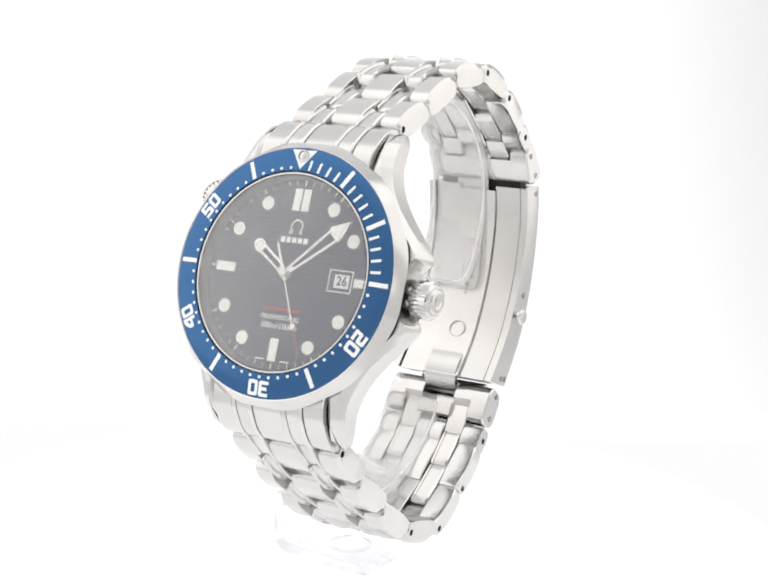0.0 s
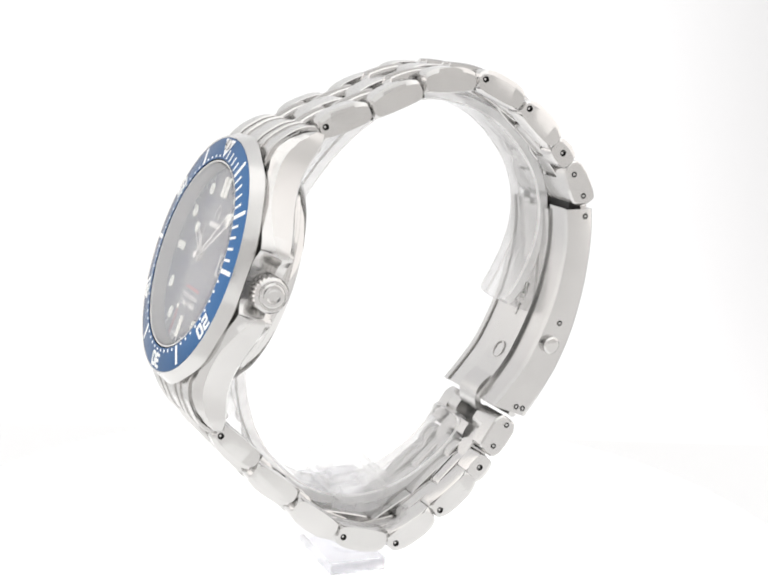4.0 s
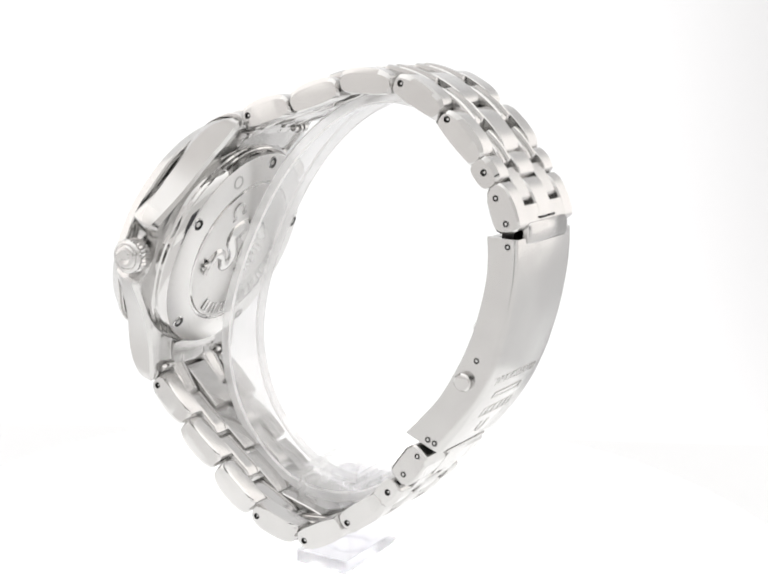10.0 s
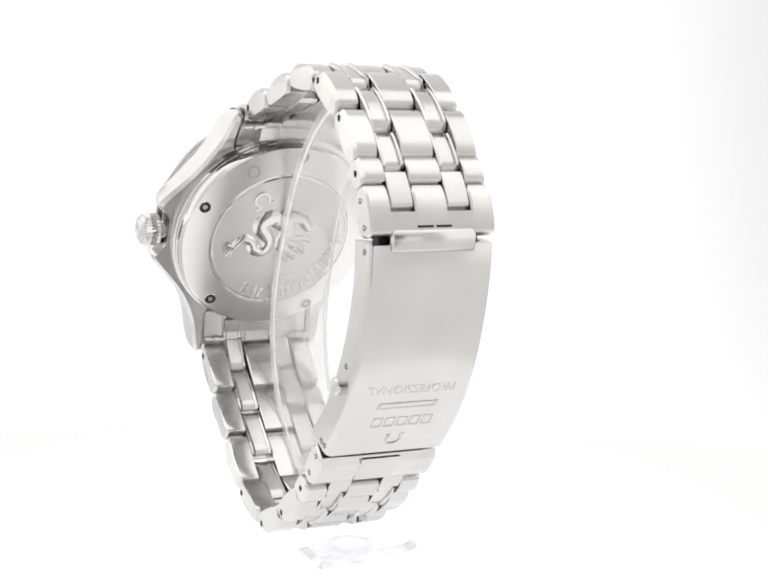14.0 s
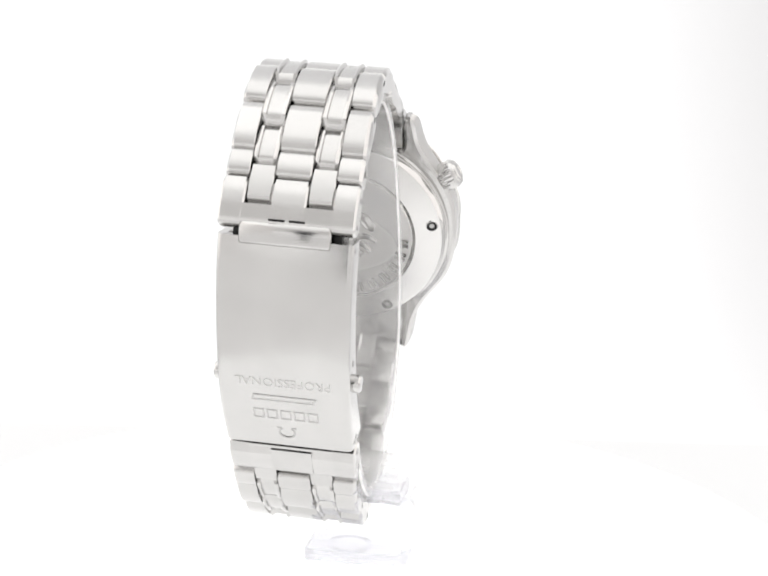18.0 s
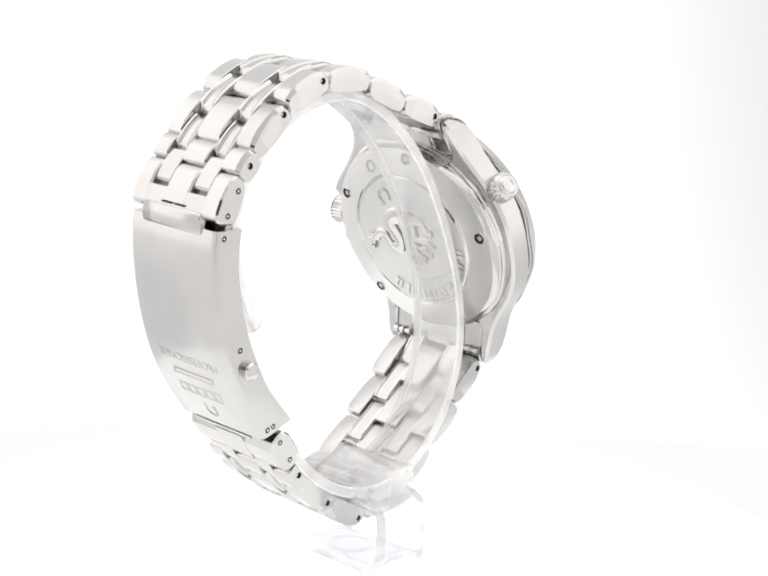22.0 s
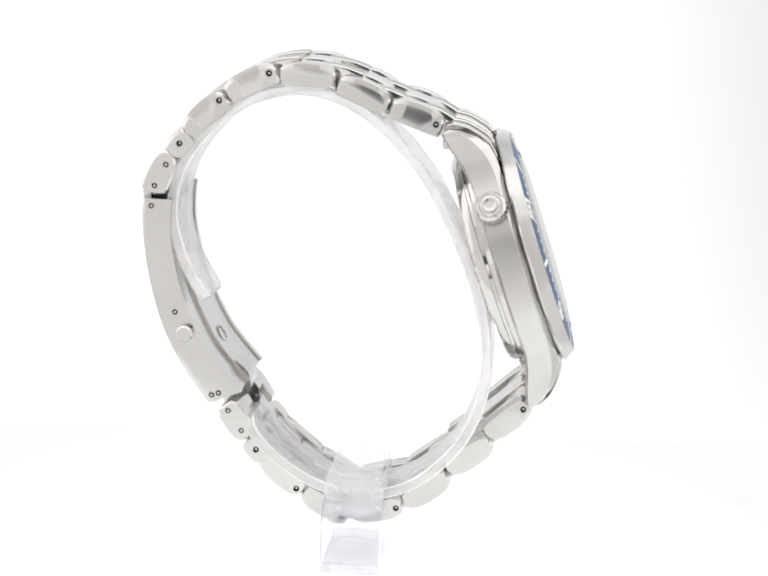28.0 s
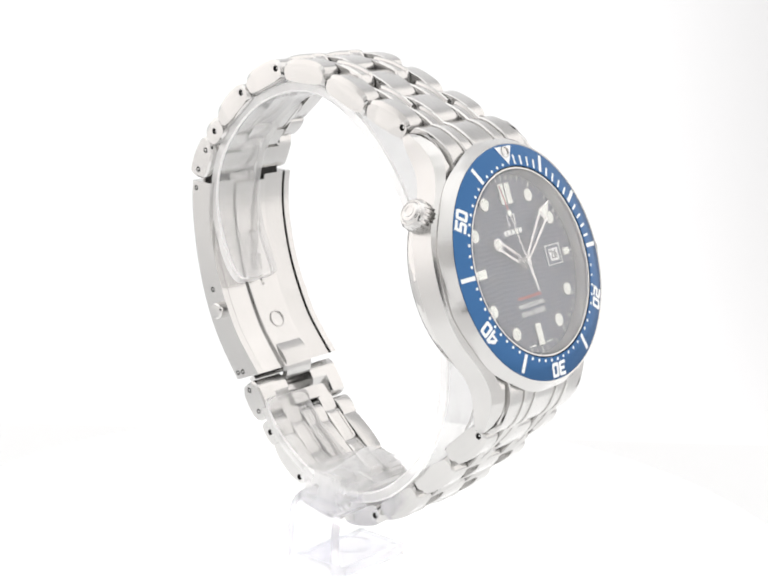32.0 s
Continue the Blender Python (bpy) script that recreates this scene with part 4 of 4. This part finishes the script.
    strip(tab, [(-6.9, 1), (-6.9, 0.25), (-6.6, 0), (6.6, 0), (6.9, 0.25), (6.9, 1)], "clasp_tab", BRUSHED, watch, "rounded steel tab at the upper end of the clasp", None, 50, [1 - 0.09 * max(0, 1 - n / 5) ** 2 for n in range(len(tab))])
    for x0, x1 in ((-2.7, -0.35), (0.35, 2.7)):
        bm = bmesh.new()
        # Slot drawn as a dark plate in place of its shade.
        plate(bm, rect(x0, -0.17, x1, 0.17), -0.1, 0.02)
        part("tab_slot", bm, RECESS_SHADE, watch, "dark plate for the shade in a narrow slot above the tab", row_pose(36.25, -41.15, 0.08, -1.0, 0))
    lip = [((24.4, -79.55), (24.0, -79.25)), ((24.72, -79.66), (23.8, -79.0)), ((24.66, -79.95), (23.6, -79.2)), ((24.36, -80.25), (23.4, -79.5)), ((24.0, -80.2), (23.5, -79.8))]
    lip = chaikin_pairs(lip)
    strip(lip, [(-6.9, 1), (-6.9, 0), (6.9, 0), (6.9, 1)], "clasp_lip", BRUSHED, watch, "rounded steel lip at the lower end of the clasp", None, 50, [1 - 0.08 * (n / (len(lip) - 1)) ** 2 for n in range(len(lip))])
    hook = [((22.6, -73.4), (22.2, -73.0)), ((20.4, -75.6), (19.4, -74.9)), ((19.6, -77.4), (18.5, -77.0)), ((19.9, -79.0), (18.9, -79.5)), ((21.0, -80.0), (20.4, -80.9))]
    strip(chaikin_pairs(hook), [(-3.15, 1), (-3.15, 0), (3.15, 0), (3.15, 1)], "hook", BRUSHED, watch, "curved end of the folding blade")
    # engraved writing on the cover
    def at_station(j):
        o = OUTER_ARC[j]
        return row_pose(o[0], o[1], OUTER_ARC[j + 1][0] - OUTER_ARC[j - 1][0], OUTER_ARC[j + 1][1] - OUTER_ARC[j - 1][1], 0)
    bm = letters("PROFESSIONAL", 2.2, 0.03, 0.0)
    part("engraved_text", bm, ENGRAVED, cover, "engraved word PROFESSIONAL", at_station(-8) @ mm(0, -0.4, 0))
    bm = bmesh.new()
    plate(bm, [(-5.2, -0.6), (4.8, -0.6), (5.2, 0.6), (-4.8, 0.6)], -0.03, 0.03, [[(-4.7, -0.35), (-4.5, 0.35), (4.7, 0.35), (4.5, -0.35)]])
    part("engraved_bar", bm, ENGRAVED, cover, "engraved script as a plain bar", at_station(-6) @ mm(0, -1.2, 0))
    for k in range(5):
        bm = bmesh.new()
        x = -5.3 + 2.15 * k
        plate(bm, rect(x, -1.05, x + 1.75, 1.05), -0.03, 0.03, [rect(x + 0.25, -0.8, x + 1.5, 0.8)])
        part("engraved_bar", bm, ENGRAVED, cover, m=at_station(-5) @ mm(0, 0.2, 0))
    emblem(ENGRAVED, cover, "emblem", 0, 0, 1.35, -0.03, 0.03, 0.28, 1, at_station(-4) @ mm(0, 2.3, 0))


clasp()


def clasp_ends():
    """The two broad links that join the clasp: three tongues on a full-width body."""
    upper = chaikin([(31.0, -35.9), (33.0, -35.6), (35.0, -38.3), (36.2, -41.4), (36.1, -42.3), (34.9, -43.1), (32.4, -43.3), (31.4, -41.5), (30.2, -38.0)], 1)
    lower = chaikin([(23.5, -80.85), (20.6, -85.2), (18.8, -86.0), (17.2, -84.8), (16.4, -83.6), (16.7, -82.9), (18.7, -79.9), (19.2, -79.3), (20.0, -78.8), (20.9, -78.6)], 1)
    # the middle of the lower link is cut away where the hook lies
    seat = [(23.5, -80.85), (20.6, -85.2), (18.8, -86.0), (17.2, -84.8), (16.4, -83.6), (16.7, -82.9), (17.55, -81.6), (20.3, -82.6), (22.3, -79.9)]
    for poly, tongue, holes, name in ((upper, lambda p: p[1] > -38.3, ((32.0, -38.0), (33.95, -41.65)), "upper"), (lower, lambda p: p[0] < 17.9, ((21.2, -80.4), (18.85, -83.85)), "lower")):
        body = [p for p in poly if not tongue(p)]
        bm = bmesh.new()
        q = [(y, z - SOLE) for y, z in poly][::-1]
        area = sum(q[i - 1][0] * q[i][1] - q[i][0] * q[i - 1][1] for i in range(len(q)))
        if area < 0:
            q = q[::-1]
        turn = 1 if sum(seat[i - 1][0] * seat[i][1] - seat[i][0] * seat[i - 1][1] for i in range(len(seat))) > 0 else -1
        b = [(y, z - SOLE) for y, z in body]
        area = sum(b[i - 1][0] * b[i][1] - b[i][0] * b[i - 1][1] for i in range(len(b)))
        if area < 0:
            b = b[::-1]
        for x0, x1 in ((-9.9, 9.9),) if name == "upper" else ((-9.9, -3.3), (3.3, 9.9)):
            prism(bm, inset_loop(b, 0.02), x0, x1)
        link = part("clasp_link", bm, [BRUSHED, POLISHED], watch, "broad brushed steel link at the clasp", SHEAR, 30)
        for x0, x1 in ((-10.3, -BAR_X), (-CENTER_X, CENTER_X), (BAR_X, 10.3)):
            bm = bmesh.new()
            if name == "lower" and x0 < 0 < x1:
                prism(bm, [(y, z - SOLE) for y, z in seat][::turn], -3.29, 3.29)
            else:
                prism(bm, q, x0, x1, 0.3, 0.3, None, 1, 1)
            part("tongue", bm, [BRUSHED, POLISHED], link, "", None, 30)
        # Dark ring of each rivet stands for the shade in its hole.
        for y, z in holes:
            for s in (-1, 1):
                bm = bmesh.new()
                lathe(bm, [(0.0, 0.08), (0.22, 0.06), (0.26, 0.02), (0.46, 0.02), (0.48, 0.06), (0.58, 0.06), (0.64, -0.05)], 16, mats=[0, 1, 1, 1, 0, 0])
                part("rivet", bm, [POLISHED, RECESS_SHADE], link, m=mm(s * 10.3, y, z - SOLE) @ Matrix.Rotation(radians(90 * s), 4, "Y"))


clasp_ends()

# ---- the stand ----
stand = tagged(new("watch_stand"), "clear acrylic watch stand with an open ring and a small foot", "stand")
stand.empty_display_size = 0.02
FOOT = 107.4
stand.matrix_world = Matrix.Rotation(radians(TURN0), 4, "Z") @ STAND_REST


def stand_parts():
    path = chaikin([(24.6, -60.8), (27.2, -57.0), (29.6, -51.5), (30.6, -46.5), (29.8, -40.5), (27.2, -35.6), (22.6, -30.4), (17.0, -27.2), (10.2, -25.6), (4.6, -26.4), (-1.1, -29.4), (-6.9, -34.4), (-12.1, -41.2),
                    (-16.9, -50.5), (-20.5, -60.0), (-21.9, -68.0), (-21.5, -75.0), (-19.0, -82.2), (-14.8, -87.6), (-10.2, -91.3), (-5.4, -93.1), (0.0, -93.4), (4.4, -92.4), (8.0, -90.8), (11.4, -88.6), (14.4, -86.0), (16.6, -83.2), (17.0, -81.2)], 2, False)
    th, rim = 1.9, 0.3
    bm = bmesh.new()
    cols = []
    for i, p in enumerate(path):
        a, b = Vector(path[max(0, i - 1)]), Vector(path[min(len(path) - 1, i + 1)])
        d = (b - a).normalized()
        q = (p[0] - (-d.y) * th, p[1] - d.x * th)
        e = min(1.0, min(i, len(path) - 1 - i) / 5.0)
        half = 5.5 * (0.55 + 0.45 * math.sqrt(1 - (1 - e) ** 2))
        p, q = Vector(p), Vector(q)
        n = (q - p).normalized() * rim
        sec = [(rim - half, p), (half - rim, p), (half, p + n), (half, q - n), (half - rim, q), (rim - half, q), (-half, q - n), (-half, p + n)]
        cols.append([bm.verts.new((x + 1.2, y, z + FOOT)) for x, (y, z) in sec])
    for a, b in zip(cols, cols[1:]):
        for j in range(8):
            f = bm.faces.new((a[j], a[(j + 1) % 8], b[(j + 1) % 8], b[j]))
            f.material_index = (0, 2, 1, 2)[j % 4]
    bm.faces.new(cols[0]).material_index = 1
    bm.faces.new(cols[-1][::-1]).material_index = 1
    part("ring", bm, [ACRYLIC, ACRYLIC_EDGE, ACRYLIC_RIM], stand, "clear open acrylic band")
    # bracket: one bent strip under the ring, down beside the bracelet and back under it
    mid = [(-3.4, -94.6), (-8.4, -94.6), (-10.3, -95.3), (-11.0, -97.0), (-11.0, -103.8), (-10.4, -105.5), (-8.4, -106.2), (7.4, -106.2)]
    mid = chaikin(mid, 1, False)
    lft, rgt = [], []
    for i, p in enumerate(mid):
        a, b = Vector(mid[max(0, i - 1)]), Vector(mid[min(len(mid) - 1, i + 1)])
        d = (b - a).normalized()
        w = 1.1
        lft.append((p[0] - d.y * w, p[1] + d.x * w + FOOT))
        rgt.append((p[0] + d.y * w, p[1] - d.x * w + FOOT))
    y0, y1 = -6.3, 3.7
    bm = bmesh.new()
    cols = [[bm.verts.new((q[0], y, q[1])) for q, y in ((l, y0), (l, y1), (r, y1), (r, y0))] for l, r in zip(lft, rgt)]
    for a, b in zip(cols, cols[1:]):
        for j in range(4):
            f = bm.faces.new((a[j], a[(j + 1) % 4], b[(j + 1) % 4], b[j]))
            f.material_index = (j + 1) % 2
    bm.faces.new(cols[0])
    bm.faces.new(cols[-1][::-1])
    part("bracket", bm, [ACRYLIC_BASE, ACRYLIC_BASE], stand, "clear bent strip that forms arm, stem and foot")
    # grooved clamp over the ring
    bm = bmesh.new()
    ym = (y0 + y1) / 2
    bowl = [(y0 + (y1 - y0) * k / 10, -95.2 - 1.3 * (1 - ((k - 5) / 5) ** 2)) for k in range(11)]
    side = [(y1, -94.0), (y1 - 0.5, -93.5), (y1 + 0.1, -93.1), (y1 + 0.1, -92.5), (y1 - 0.4, -92.1), (y1, -91.7), (y1, -90.8), (y1 - 0.4, -90.4), (y1 - 0.2, -90.1), (y1 - 0.5, -89.4), (y1 - 1.0, -89.2)]
    sect = bowl + side + [(2 * ym - y, z) for y, z in side[::-1]]
    prism(bm, [(y, z + FOOT) for y, z in sect], -9.2, 7.8, 0.35, 0.35)
    part("clamp", bm, ACRYLIC_BLOCK, stand, "clear grooved clamp over the ring")
    bm = bmesh.new()
    lathe(bm, [(3.3, FOOT - 105.2), (3.3, FOOT - 105.0), (3.9, FOOT - 105.0), (3.9, FOOT - 105.2)], 40)
    part("foot_ring", bm, ACRYLIC_BASE, stand, "raised ring on the foot")


stand_parts()
for ob in stand.children:
    ob.visible_shadow = False


# ---- the turntable ----
def turntable():
    bm = bmesh.new()
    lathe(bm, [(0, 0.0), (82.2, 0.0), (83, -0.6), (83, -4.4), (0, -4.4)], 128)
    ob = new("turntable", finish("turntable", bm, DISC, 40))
    return tagged(ob, "plain white turntable disc under the stand, with added glow", "turntable", kind="structure")


table = turntable()


# ---- what moves ----
def motions():
    turn = lambda t: Matrix.Rotation(radians(TURN0 + TURN * t), 4, "Z")
    walk(watch, [(t, turn(t) @ WATCH_REST) for t in range(33)])
    walk(stand, [(t, turn(t) @ STAND_REST) for t in range(33)])
    walk(table, [(t, turn(t)) for t in range(33)])
    # the second hand rests at 26 s and jumps once a second
    ticks = [(0.0, 26)]
    for k in range(32):
        ticks += [(k + 0.3, 26 + k), (k + 0.4, 27 + k)]
    ticks.append((32.0, 58))
    ticks = [(t, SECOND_AT @ Matrix.Rotation(radians(-6 * v), 4, "Z")) for t, v in ticks]
    walk(second, ticks)


motions()
